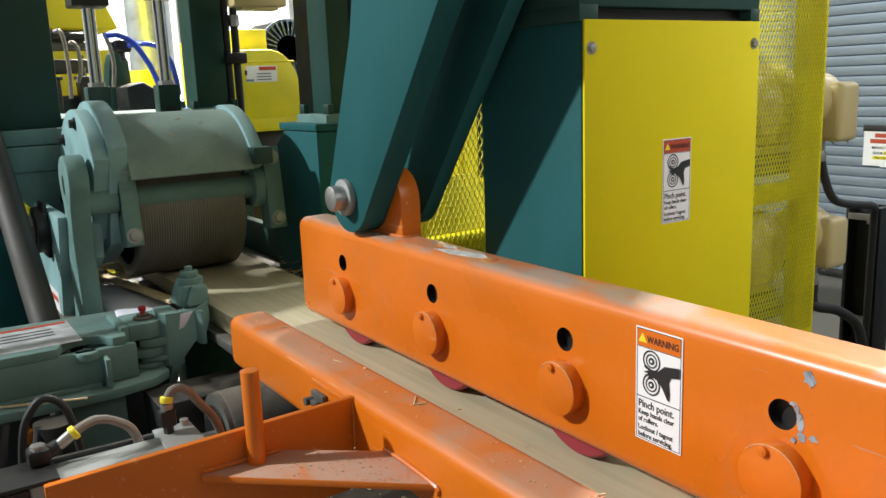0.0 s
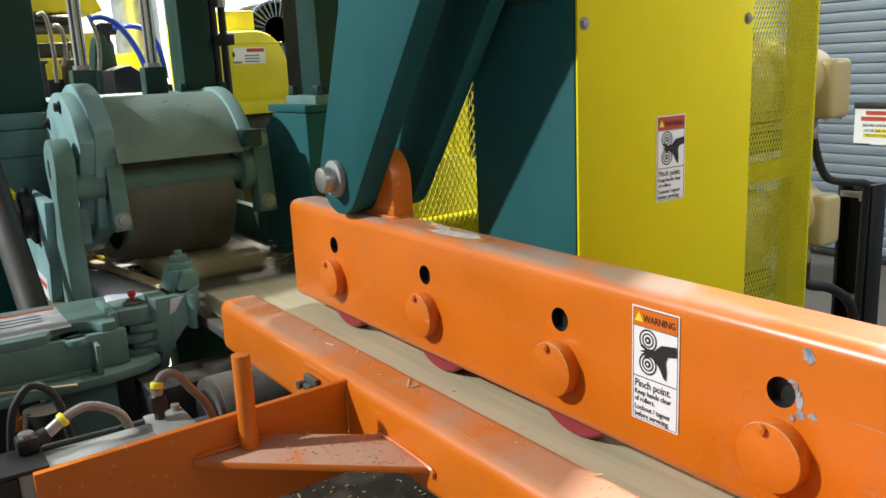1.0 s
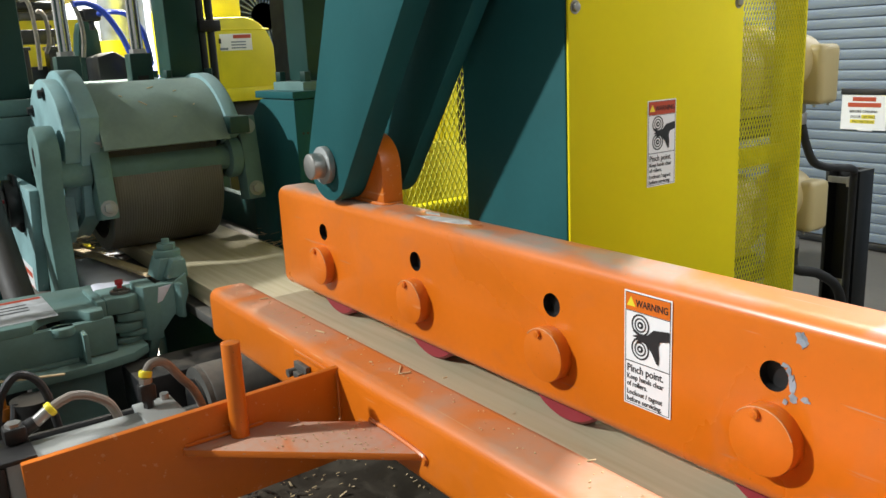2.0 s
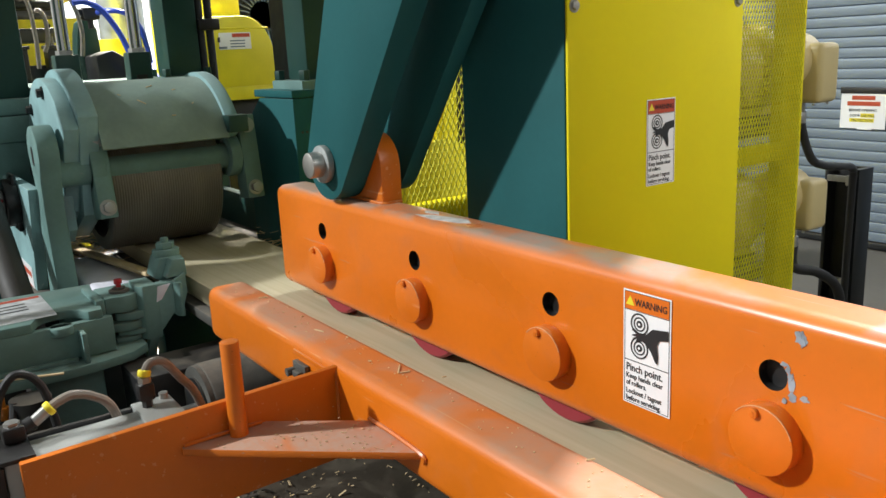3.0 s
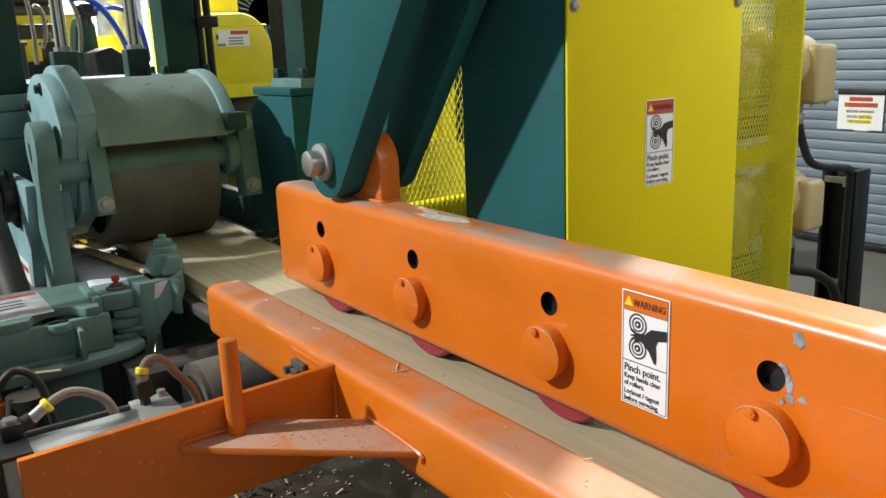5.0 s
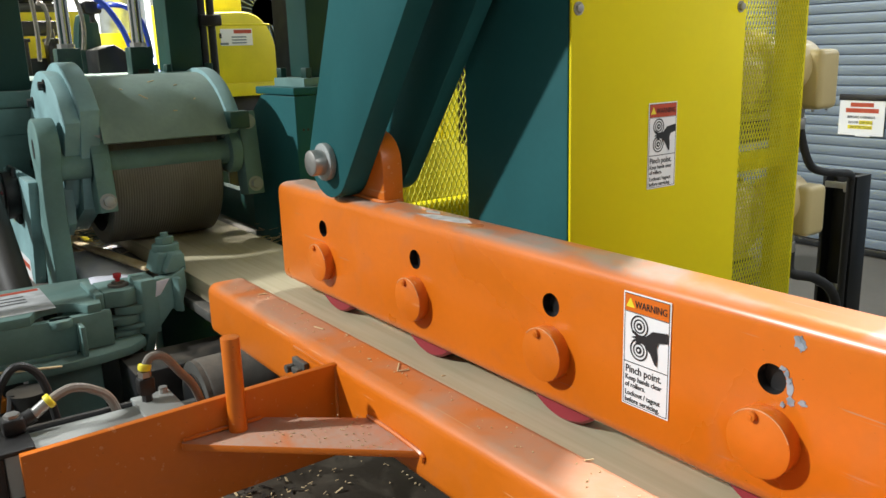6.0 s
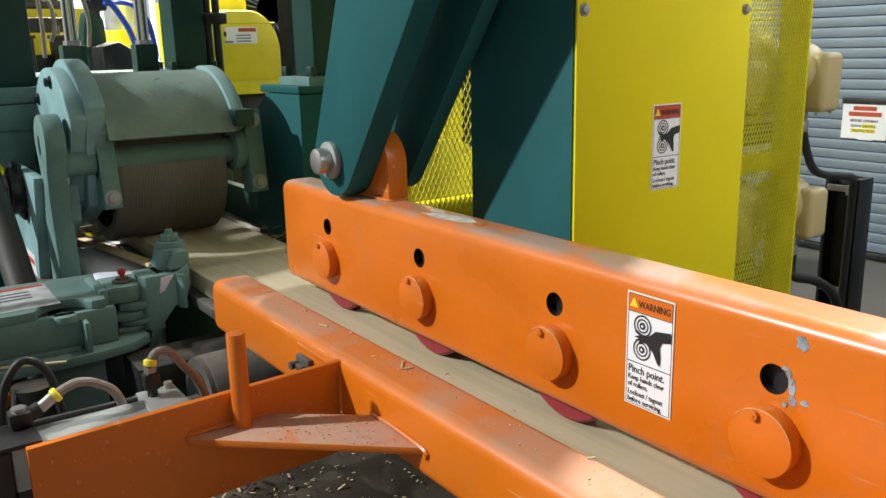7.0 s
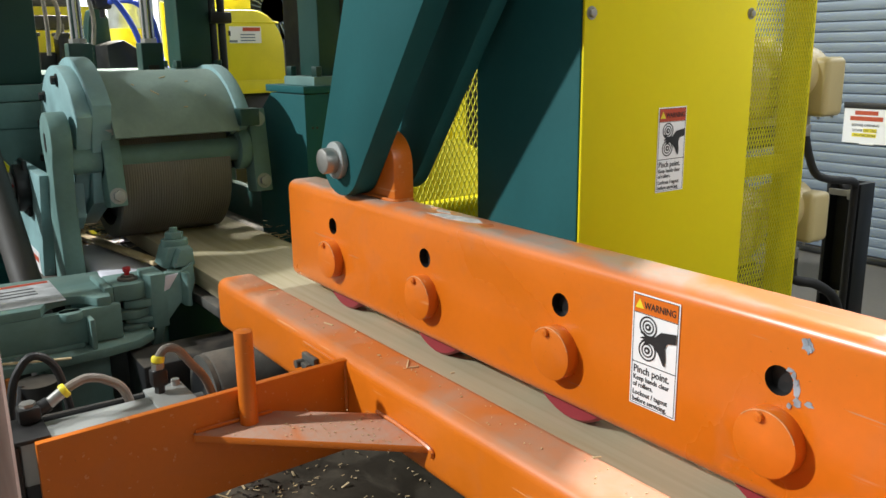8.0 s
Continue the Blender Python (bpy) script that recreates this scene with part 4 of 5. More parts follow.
    part("finger_block", prism([(-0.184, 0.985), (-0.168, 1.030), (-0.116, 1.030), (-0.112, 0.995), (-0.150, 0.975)], "x", -1.30, -1.23, 0.005), GREEN_DUSTY, g)
    part("finger_lip", prism([(-0.168, 0.990), (-0.150, 1.030), (-0.122, 1.030), (-0.120, 0.990)], "x", -1.23, -1.196, 0.003), GREEN_DUSTY, g)
    part("finger_bolt", merge(cyl((-1.265, -0.142, 1.026), (-1.265, -0.142, 1.044), 0.030, 24, bev=0.003), cyl((-1.265, -0.142, 1.044), (-1.265, -0.142, 1.059), 0.021, 6, bev=0.002), cyl((-1.265, -0.142, 1.059), (-1.265, -0.142, 1.069), 0.009, 12)), GREEN_DUSTY, g)
    # worn label
    lab = part("label", rbox(-1.375, -1.185, -0.60, -0.40, 0.9622, 0.9628, 0), WORN_VINYL, g, "worn white label with a red heading")
    part("heading_bar", rbox(-1.372, -1.355, -0.595, -0.405, 0.9629, 0.9633, 0), LABEL_RED, lab)
    for x in (-1.325, -1.30, -1.275):
        part("text_bar", rbox(x, x + 0.007, -0.55, -0.44, 0.9629, 0.9632, 0), INK, lab)
    part("bracket_post", rbox(-1.30, -1.17, -0.46, -0.33, 0, 0.846, 0.006), GREEN_DUSTY, g, "green post under the bracket")
    return g


side_guide()
b = rbox(-0.085, 0.085, -0.003, 0.003, -0.002, 0.002, 0.001, 1)
b.transform(Matrix.Translation((-1.11, -0.50, 0.871)) @ pose(0, 0, 0, 0, 0, 68))
solo("wood_splinter", b, CHIP_WOOD, (-1.11, -0.50, 0.869), "long pale splinter lying on the green flange", "splinter")


# ---------------------------------------------------------------- clamp cylinder behind the cross plate
def clamp_cylinder():
    c = thing("air_cylinder", (-0.46, -0.5, 0.9), "grey air cylinder with black elbow fittings and hoses", "air cylinder")
    part("barrel", rbox(-0.455, -0.402, -0.60, -0.405, 0.955, 1.013, 0.004), ALU, c, "grey aluminium barrel")
    part("end_block", rbox(-0.465, -0.396, -0.70, -0.60, 0.80, 1.012, 0.004), BLACK, c, "black end block")
    part("end_cap_top", rbox(-0.468, -0.395, -0.64, -0.565, 1.0125, 1.019, 0.002), BLACK, c)
    part("tie_rod", cyl((-0.468, -0.58, 1.010), (-0.468, -0.40, 1.008), 0.0055, 10), BLACK_STEEL, c)
    part("port_plate", rbox(-0.475, -0.40, -0.437, -0.385, 1.006, 1.016, 0.002), ALU, c)
    part("port_screw", cyl((-0.465, -0.395, 1.016), (-0.465, -0.395, 1.024), 0.006, 10), STEEL, c)
    el = part("elbow", merge(cyl((-0.45, -0.42, 1.014), (-0.45, -0.42, 1.028), 0.007, 6), rbox(-0.460, -0.440, -0.431, -0.410, 1.026, 1.050, 0.004)), BLACK, c, "black push-in elbow")
    part("nut", cyl((-0.45, -0.42, 1.050), (-0.45, -0.42, 1.058), 0.0085, 6), STEEL, el)
    part("collar", cyl((-0.45, -0.42, 1.058), (-0.451, -0.418, 1.067), 0.0085, 16, bev=0.002), LABEL_YELLOW, el, "yellow hose collar")
    part("hose", pipe([(-0.451, -0.418, 1.064), (-0.452, -0.409, 1.074), (-0.455, -0.392, 1.070), (-0.46, -0.372, 1.042), (-0.465, -0.351, 1.008), (-0.47, -0.33, 0.93)], 0.0058, 10), HOSE, c, "dusty clear hose")
    el = part("elbow", merge(cyl((-0.45, -0.58, 1.016), (-0.45, -0.58, 1.024), 0.010, 6), rbox(-0.463, -0.437, -0.593, -0.567, 1.020, 1.040, 0.004), cyl((-0.45, -0.572, 1.030), (-0.451, -0.556, 1.036), 0.0095, 14)), BLACK, c, "black push-in elbow")
    part("nut", cyl((-0.45, -0.58, 1.040), (-0.45, -0.58, 1.044), 0.0095, 6), STEEL, el)
    part("ferrule", cyl((-0.451, -0.556, 1.036), (-0.452, -0.540, 1.046), 0.0075, 12), STEEL, el)
    part("collar", cyl((-0.452, -0.540, 1.046), (-0.452, -0.533, 1.050), 0.0095, 16, bev=0.002), LABEL_YELLOW, el, "yellow hose collar")
    part("hose", pipe([(-0.452, -0.535, 1.049), (-0.454, -0.522, 1.054), (-0.456, -0.506, 1.056), (-0.458, -0.484, 1.047), (-0.46, -0.462, 1.023), (-0.465, -0.445, 0.95)], 0.006, 10), HOSE, c, "dusty clear hose")
    part("black_hose", pipe([(-0.52, -0.60, 0.93), (-0.52, -0.589, 1.03), (-0.52, -0.575, 1.065), (-0.52, -0.557, 1.078), (-0.52, -0.536, 1.062), (-0.52, -0.525, 1.02), (-0.52, -0.515, 0.93)], 0.0055, 10), RUBBER, c, "black rubber hose loop")
    part("bracket_foot", rbox(-0.455, -0.405, -0.60, -0.42, 0, 0.955, 0.004), BLACK_STEEL, c)
    return c


clamp_cylinder()


# ---------------------------------------------------------------- rollers, tray and pit under the line
def idle_roller(name, x, y0, y1, z, r, label):
    u = thing(name, (x, y0, z - r), label, "roller", "grey rollers under the line")
    bm = merge(cyl((x, y0 + 0.012, z), (x, y1, z), r, 40, bev=0.006))
    part("shell", bm, IRON, u)
    part("end_ring", prism([*arc(x, z, r - 0.002, 0, 360, 40)[:-1]], "y", y0 + 0.004, y0 + 0.013), IRON, u, "grey end ring")
    part("end_recess", cyl((x, y0, z), (x, y0 + 0.0045, z), r * 0.72, 32), BLACK_STEEL, u)
    part("axle", cyl((x, y0 - 0.03, z), (x, y1 + 0.03, z), 0.014, 12), STEEL, u)
    return u


idle_roller("bed_roller", -0.86, -0.235, 0.2, 0.812, 0.086, "grey steel roller under the orange guide beam")
idle_roller("bed_roller", -0.15, -0.30, 0.2, 0.70, 0.075, "grey steel roller beside the dusty tray")
tray = thing("chip_tray", (-0.5, -0.3, 0.755), "dark dusty metal tray with wood chips on it", "tray")
part("sheet", rbox(-0.66, -0.30, -0.62, 0.05, 0.755, 0.765, 0.002), TRAY_DIRT, tray)
part("rim", rbox(-0.682, -0.66, -0.62, 0.05, 0.752, 0.774, 0.002), TRAY_RIM, tray, "worn light rim")
tray.rotation_euler = (radians(-4), radians(3), radians(3))
bpy.context.view_layer.update()
solo("machine_skirt", merge(rbox(-1.60, -1.57, -1.3, -0.13, 0, 0.855, 0.003), rbox(-1.57, -0.95, -1.3, -1.27, 0, 0.84, 0.003)), BLACK_STEEL, (-1.58, -0.7, 0), "black sheet skirt round the machine base", "machine skirt")
solo("tray_leg", rbox(-0.62, -0.55, -0.35, -0.28, 0, 0.75, 0.004), BLACK_STEEL, (-0.58, -0.3, 0), "black steel leg under the chip tray", "machine leg")
solo("pit_floor", rbox(-2.6, -0.2, -1.2, 0.3, 0.02, 0.3, 0.004), PIT, (-1.4, -0.5, 0.02), "dark grimy base under the machine", "machine base")
solo("cross_beam", merge(rbox(-1.15, -1.02, -0.30, 0.28, 0.72, 0.84, 0.006), rbox(-1.13, -1.04, -0.28, -0.2, 0, 0.72, 0.003)), BLACK_STEEL, (-1.08, 0, 0), "black dusty cross beam under the feed bed", "machine beam")


def chips():
    rnd = random.Random(5)

    def scatter(n, spot, zf, lmin, lmax, w=0.002, tip=15):
        bm = bmesh.new()
        for _ in range(n):
            x, y = spot(rnd)
            ln = rnd.uniform(lmin, lmax)
            q = rbox(-ln / 2, ln / 2, -w * rnd.uniform(0.4, 1), w * rnd.uniform(0.4, 1), -0.0004, 0.0004, 0)
            q.transform(Matrix.Translation((x, y, zf(x, y) + rnd.uniform(0.0, 0.004 * tip / 15))) @ pose(0, 0, 0, rnd.uniform(-tip, tip), rnd.uniform(-tip, tip), rnd.uniform(0, 180)))
            me = bpy.data.meshes.new("tmp")
            q.to_mesh(me)
            q.free()
            bm.from_mesh(me)
            bpy.data.meshes.remove(me)
        return bm
    tw = tray.matrix_basis.copy()

    def on_tray(x, y):
        p = tw @ Vector((x + 0.5, y + 0.3, 0.0105))
        return p.z
    solo("wood_chips", scatter(300, lambda r: (r.uniform(-0.66, -0.32), min(0.0, max(-0.5, r.gauss(-0.25, 0.14)))), on_tray, 0.0012, 0.010, 0.0011), CHIP_WOOD, (-0.5, -0.3, 0.76), "pale wood chips scattered on the tray", "wood chips", kind="stuff")
    solo("bark_flakes", scatter(120, lambda r: (r.gauss(-0.60, 0.05), r.gauss(-0.33, 0.07)), on_tray, 0.004, 0.018, 0.003, 25), DARK_CHIP, (-0.6, -0.33, 0.77), "dark bark flakes on the tray", "bark flakes", kind="stuff")
    solo("wood_chips", scatter(60, lambda r: (r.gauss(-0.60, 0.06), r.gauss(-0.34, 0.08)), on_tray, 0.008, 0.028, 0.0022, 20), CHIP_WOOD, (-0.6, -0.34, 0.77), "larger pale shavings heaped on the tray", "wood chips", kind="stuff")

    def on_brace(r):
        x = r.uniform(-0.37, -0.19)
        return x, r.uniform(max(-0.395, -0.398 + (x + 0.372) * 1.096), -0.185)
    solo("sawdust", scatter(70, on_brace, lambda x, y: 0.9796, 0.0008, 0.0035, 0.0008, 3), CHIP_WOOD, (-0.28, -0.25, 0.979), "specks of sawdust on the orange brace", "sawdust", kind="stuff")
    solo("sawdust", scatter(90, lambda r: (r.uniform(-0.85, 0.35), r.uniform(-0.155, -0.115)), lambda x, y: 1.0356, 0.0008, 0.003, 0.0008, 3), CHIP_WOOD, (0, -0.13, 1.035), "specks of sawdust on the lower orange beam", "sawdust", kind="stuff")
    solo("sawdust", scatter(700, lambda r: (r.gauss(-2.05, 0.16), r.gauss(-0.2, 0.06)), lambda x, y: 0.93 + 0.03 * math.exp(-((x + 2.05) / 0.15) ** 2), 0.01, 0.045), CHIP_WOOD, (-2.0, -0.2, 0.93), "heap of straw-coloured wood shavings", "wood shavings", kind="stuff")
    solo("bark_bits", scatter(60, lambda r: (r.uniform(-1.66, -1.42), r.uniform(0.16, 0.29)), lambda x, y: 0.93 + abs(r0.gauss(0, 0.02)), 0.01, 0.05), CHIP_WOOD, (-1.5, 0.2, 0.93), "broken wood bits beside the feed roll", "wood chips", kind="stuff")


r0 = random.Random(9)
chips()
# chute of bent sheet with an offcut lying on it
curl = [(-0.262 - 0.020 * math.sin(radians(a)), 0.922 - 0.020 * math.cos(radians(a))) for a in range(30, 181, 25)]
curl_in = [(-0.262 - 0.017 * math.sin(radians(a)), 0.922 - 0.017 * math.cos(radians(a))) for a in range(180, 29, -25)]
solo("sheet_chute", prism([*curl, (-0.20, 0.940), (-0.14, 0.932), (-0.14, 0.929), (-0.20, 0.937), *curl_in], "x", -1.80, -1.40, 0.0003), SHEET, (-1.6, -0.2, 0.90), "pale bent sheet metal chute with a rolled edge", "chute")
solo("sheet_flap", rbox(-1.95, -1.81, -0.215, -0.10, 0.932, 0.935, 0.001), SHEET, (-1.88, -0.15, 0.932), "pale loose metal sheet under the shavings", "sheet metal")
solo("chute_shelf", rbox(-2.5, -1.5, -0.40, -0.137, 0.86, 0.897, 0.003), IRON, (-2, -0.27, 0.86), "dusty steel shelf beside the feed bed", "machine shelf")
b = rbox(-0.26, 0.26, -0.014, 0.014, -0.005, 0.005, 0.002, 1)
b.transform(Matrix.Translation((-1.68, -0.185, 0.952)) @ pose(0, 0, 0, 0, 0, 10))
solo("offcut_strip", b, CHIP_WOOD, (-1.7, -0.185, 0.945), "thin pale wooden offcut lying on the chute", "offcut")

# things beyond the lever on the near side
solo("slanted_pipe", merge(cyl((-2.037, -0.466, 1.508), (-1.419, -0.422, 0.838), 0.034, 28), cyl((-1.419, -0.422, 0.838), (-1.409, -0.422, 0.1), 0.034, 28)), mat("grey_rubber_hose", (0.045, 0.042, 0.038), 0.6, var=0.15, scale=12, bump=0.1), (-1.5, -0.5, 0.1), "thick dark grey duct hose sloping down", "hose")


def side_cabinet():
    c = thing("side_cabinet", (-2.4, -0.62, 0), "dark green machine cabinet beyond the upright plate", "machine cabinet")
    part("body", rbox(-2.75, -2.25, -0.95, -0.38, 0, 1.25, 0.006), GREEN, c)
    part("lid", rbox(-2.755, -2.245, -0.955, -0.375, 1.252, 1.272, 0.003), GREEN_DUSTY, c)
    return c


side_cabinet()
for i, (x, y, r) in enumerate(((-1.05, -0.60, 0.008), (-1.10, -0.66, 0.010), (-1.0, -0.55, 0.007), (-1.16, -0.70, 0.008))):
    solo("cable", pipe([(x, y, 0.3), (x + 0.02, y - 0.01, 0.6), (x - 0.02, y + 0.015, 0.78), (x - 0.05, y + 0.03, 0.845)], r, 8), RUBBER, (x, y, 0.3), "dark cable hanging under the bracket", "cable", "cables under the bracket")
solo("amber_fitting", merge(cyl((-1.10, -0.535, 0.800), (-1.10, -0.535, 0.826), 0.013, 16, bev=0.003), cyl((-1.10, -0.535, 0.826), (-1.10, -0.535, 0.847), 0.006, 10)), mat("amber_plastic", (0.45, 0.14, 0.01), 0.35), (-1.10, -0.535, 0.80), "amber plastic fitting under the bracket", "fitting")
solo("under_cylinder", cyl((-1.06, -0.49, 0.15), (-1.06, -0.49, 0.845), 0.038, 28), BLACK_STEEL, (-1.06, -0.49, 0.15), "dark upright cylinder under the bracket", "cylinder")

# timber post close to the camera
solo("timber_post", rbox(0.08, 0.20, -0.80, -0.659, 0, 1.40, 0.006), POST_WOOD, (0.14, -0.72, 0), "weathered brown timber post beside the machine", "post")


# ---------------------------------------------------------------- guard of expanded metal
def mesh_guard():
    GX = -0.90
    g = thing("mesh_guard", (GX, 1.0, 0), "yellow guard frame with expanded metal mesh", "guard")
    for y0, y1 in ((1.705, 1.815), (0.17, 0.20)):
        part("upright", rbox(GX - 0.045, GX - 0.004, y0, y1, 0, 2.3, 0.002), YELLOW, g, "yellow frame upright")
    for z in (0.30, 1.092, 2.2):
        part("crossbar", rbox(GX - 0.040, GX - 0.004, 0.20, 1.705, z - 0.028, z + 0.028, 0.002), YELLOW, g, "yellow crossbar")
    pw, ph, s = 0.0140, 0.029, 0.0009
    verts, faces = [], []
    cols = int(1.60 / pw)
    rows = int(1.55 / (ph / 2))
    for c in range(cols):
        yc = 0.20 + (c + 0.5) * pw
        if 0.60 < yc < 1.36:
            continue
        for side in (-1, 1):
            base = len(verts)
            for k in range(rows + 1):
                z = 0.62 + k * ph / 2
                y = yc + side * (pw / 2 if (k % 2) else 0.0008)
                verts += [(GX + 0.0025, y - s, z), (GX + 0.0025, y + s, z), (GX - 0.0005, y + s, z), (GX - 0.0005, y - s, z)]
            for k in range(rows):
                a, b = base + 4 * k, base + 4 * k + 4
                for j in range(4):
                    faces.append((a + j, a + (j + 1) % 4, b + (j + 1) % 4, b + j))
    me = bpy.data.meshes.new("mesh_screen")
    me.from_pydata([(x - GX, y - 1.0, z) for x, y, z in verts], [], faces)
    me.materials.append(MESH_YELLOW)
    ob = new("mesh_screen", me)
    ob.parent = g
    tagged(ob, "yellow expanded metal mesh", kind="stuff")
    return g


mesh_guard()


def yellow_machine():
    m = thing("guarded_machine", (-1.5, 0.9, 0), "yellow machine frame behind the mesh guard", "machine")
    part("base", rbox(-1.75, -1.32, 0.42, 0.95, 0, 1.045, 0.004), YELLOW_DUST, m)
    part("shelf", rbox(-1.72, -1.14, 0.40, 0.95, 1.050, 1.095, 0.006), YELLOW_DUST, m, "bright yellow shelf")
    part("upright", rbox(-1.29, -1.24, 0.640, 0.688, 1.095, 2.0, 0.004), YELLOW_DUST, m, "bright yellow upright")
    part("casting", merge(cyl((-1.36, 0.555, 1.075), (-1.15, 0.555, 1.075), 0.130, 36, bev=0.012), rbox(-1.34, -1.17, 0.43, 0.95, 0.98, 1.055, 0.01)), YELLOW_DUST, m, "rounded yellow casting")
    part("flange", cyl((-1.15, 0.555, 1.075), (-1.135, 0.555, 1.075), 0.155, 36, bev=0.004), YELLOW_DUST, m)
    for k in range(8):
        a = k * math.pi / 4 + 0.3
        part("bolt", hexbolt((-1.135, 0.555 + 0.142 * math.cos(a), 1.075 + 0.142 * math.sin(a)), (1, 0, 0), 0.008, 0.008), YELLOW_DUST, m)
    part("gusset", prism([(0.640, 1.20), (0.640, 1.62), (0.60, 1.40), (0.54, 1.25), (0.50, 1.20)], "x", -1.275, -1.255, 0.002), YELLOW_DUST, m)
    part("dark_body", rbox(-1.8, -1.42, 0.40, 0.95, 1.10, 1.9, 0.02), BLACK, m, "dark machine body")
    return m


yellow_machine()


def motor(name, x, y, z, r, length, label):
    m = thing(name, (x, y, z - r - 0.03), label, "electric motor", "beige motors")
    part("frame", merge(cyl((x, y, z), (x - length, y, z), r, 32, bev=0.01), rbox(x - length + 0.05, x - 0.05, y - r, y + r, z - r - 0.03, z - r * 0.6, 0.005)), BEIGE, m)
    for k in range(14):
        a = radians(-30 + k * 18)
        fin = rbox(x - length + 0.03, x - 0.03, -0.003, 0.003, r - 0.002, r + 0.014, 0)
        fin.transform(Matrix.Translation((0, y, z)) @ pose(0, 0, 0, math.degrees(a) - 60, 0, 0))
        part("fin", fin, BEIGE, m)
    part("end_bell", merge(cyl((x, y, z), (x + 0.04, y, z), r * 0.95, 32, r * 0.55)), BEIGE, m)
    part("foot", rbox(x - length + 0.05, x - 0.05, y - r - 0.03, y + r + 0.03, z - r - 0.05, z - r - 0.025, 0.003), BLACK_STEEL, m)
    return m


motor("electric_motor", -1.02, 1.78, 1.345, 0.13, 0.38, "beige electric motor behind the mesh guard")
motor("electric_motor", -1.04, 1.72, 0.86, 0.13, 0.38, "beige electric motor low behind the mesh guard")
solo("motor_stand", merge(rbox(-1.5, -1.0, 1.5, 1.95, 1.13, 1.17, 0.004), rbox(-1.5, -1.0, 1.5, 1.95, 0.64, 0.68, 0.004), rbox(-1.5, -1.44, 1.5, 1.56, 0, 1.13, 0.003), rbox(-1.5, -1.44, 1.89, 1.95, 0, 1.13, 0.003), rbox(-1.06, -1.0, 1.5, 1.56, 0, 1.13, 0.003)), IRON, (-1.25, 1.7, 0), "grey steel shelf stand carrying the motors", "machine stand")


def junction_box(x0, x1, y0, y1, z0, z1):
    j = thing("junction_box", ((x0 + x1) / 2, (y0 + y1) / 2, z0), "rounded beige cast junction box with a cable gland", "junction box", "beige junction boxes")
    part("body", rbox(x0, x0 + 0.035, y0 + 0.006, y1 - 0.006, z0 + 0.006, z1 - 0.006, 0.012, 3), BEIGE, j)
    part("lid", rbox(x0 + 0.036, x1, y0, y1, z0, z1, 0.02, 4), BEIGE, j, "rounded beige lid")
    part("neck", cyl(((x0 + x1) / 2 - 0.06, (y0 + y1) / 2 - 0.1, z1 - 0.055), ((x0 + x1) / 2 - 0.06, (y0 + y1) / 2 + 0.02, z1 - 0.055), 0.09, 28, bev=0.01), BEIGE, j)
    for y in (y0 + 0.015, y1 - 0.015):
        part("screw", cyl((x1 - 0.03, y, z0 - 0.001), (x1 - 0.03, y, z0 - 0.008), 0.005, 8), STEEL, j)
    part("gland", merge(cyl((x0 + 0.03, y0 + 0.04, z0), (x0 + 0.03, y0 + 0.04, z0 - 0.03), 0.02, 8), cyl((x0 + 0.03, y0 + 0.04, z0 - 0.03), (x0 + 0.03, y0 + 0.04, z0 - 0.07), 0.024, 12, bev=0.003)), STEEL, j, "steel cable gland")
    return j


junction_box(-1.03, -0.905, 1.915, 2.028, 1.225, 1.42)
junction_box(-1.035, -0.915, 1.915, 2.028, 0.79, 0.965)
solo("conduit", pipe([(-0.995, 1.957, 1.17), (-0.99, 1.985, 1.09), (-0.985, 2.03, 1.02), (-0.99, 2.12, 0.99), (-1.0, 2.25, 0.97), (-1.03, 2.38, 0.945), (-1.06, 2.445, 0.88), (-1.065, 2.45, 0.5), (-1.065, 2.45, 0.05)], 0.0145, 12), RUBBER, (-0.97, 2.2, 0.05), "black corrugated conduit from the junction box", "conduit", "black conduits")
solo("conduit", pipe([(-1.005, 1.97, 0.73), (-1.005, 1.97, 0.66), (-0.99, 1.98, 0.635), (-0.95, 2.06, 0.61), (-0.93, 2.16, 0.52), (-0.93, 2.2, 0.3), (-0.93, 2.22, 0.05)], 0.018, 12), RUBBER, (-0.97, 2.1, 0.05), "black corrugated conduit bending to the floor", "conduit", "black conduits")


def black_post():
    p = thing("channel_post", (-1.12, 2.5, 0), "black steel channel post carrying conduits", "post")
    part("channel", prism([(-1.205, 2.50), (-1.19, 2.50), (-1.19, 2.56), (-1.075, 2.56), (-1.075, 2.47), (-1.048, 2.47), (-1.048, 2.575), (-1.205, 2.575)], "z", 0, 0.925, 0.001), BLACK_STEEL, p)
    for z in (0.88, 0.46):
        part("strut_rail", rbox(-1.19, -1.08, 2.49, 2.505, z - 0.012, z + 0.012, 0.001), STEEL, p)
        part("strut_clip", rbox(-1.105, -1.082, 2.475, 2.49, z - 0.022, z + 0.018, 0.003), STEEL, p, "bright strut clip")
    part("foot_plate", rbox(-1.26, -0.98, 2.42, 2.62, 0, 0.012, 0.001), BLACK_STEEL, p)
    return p


black_post()

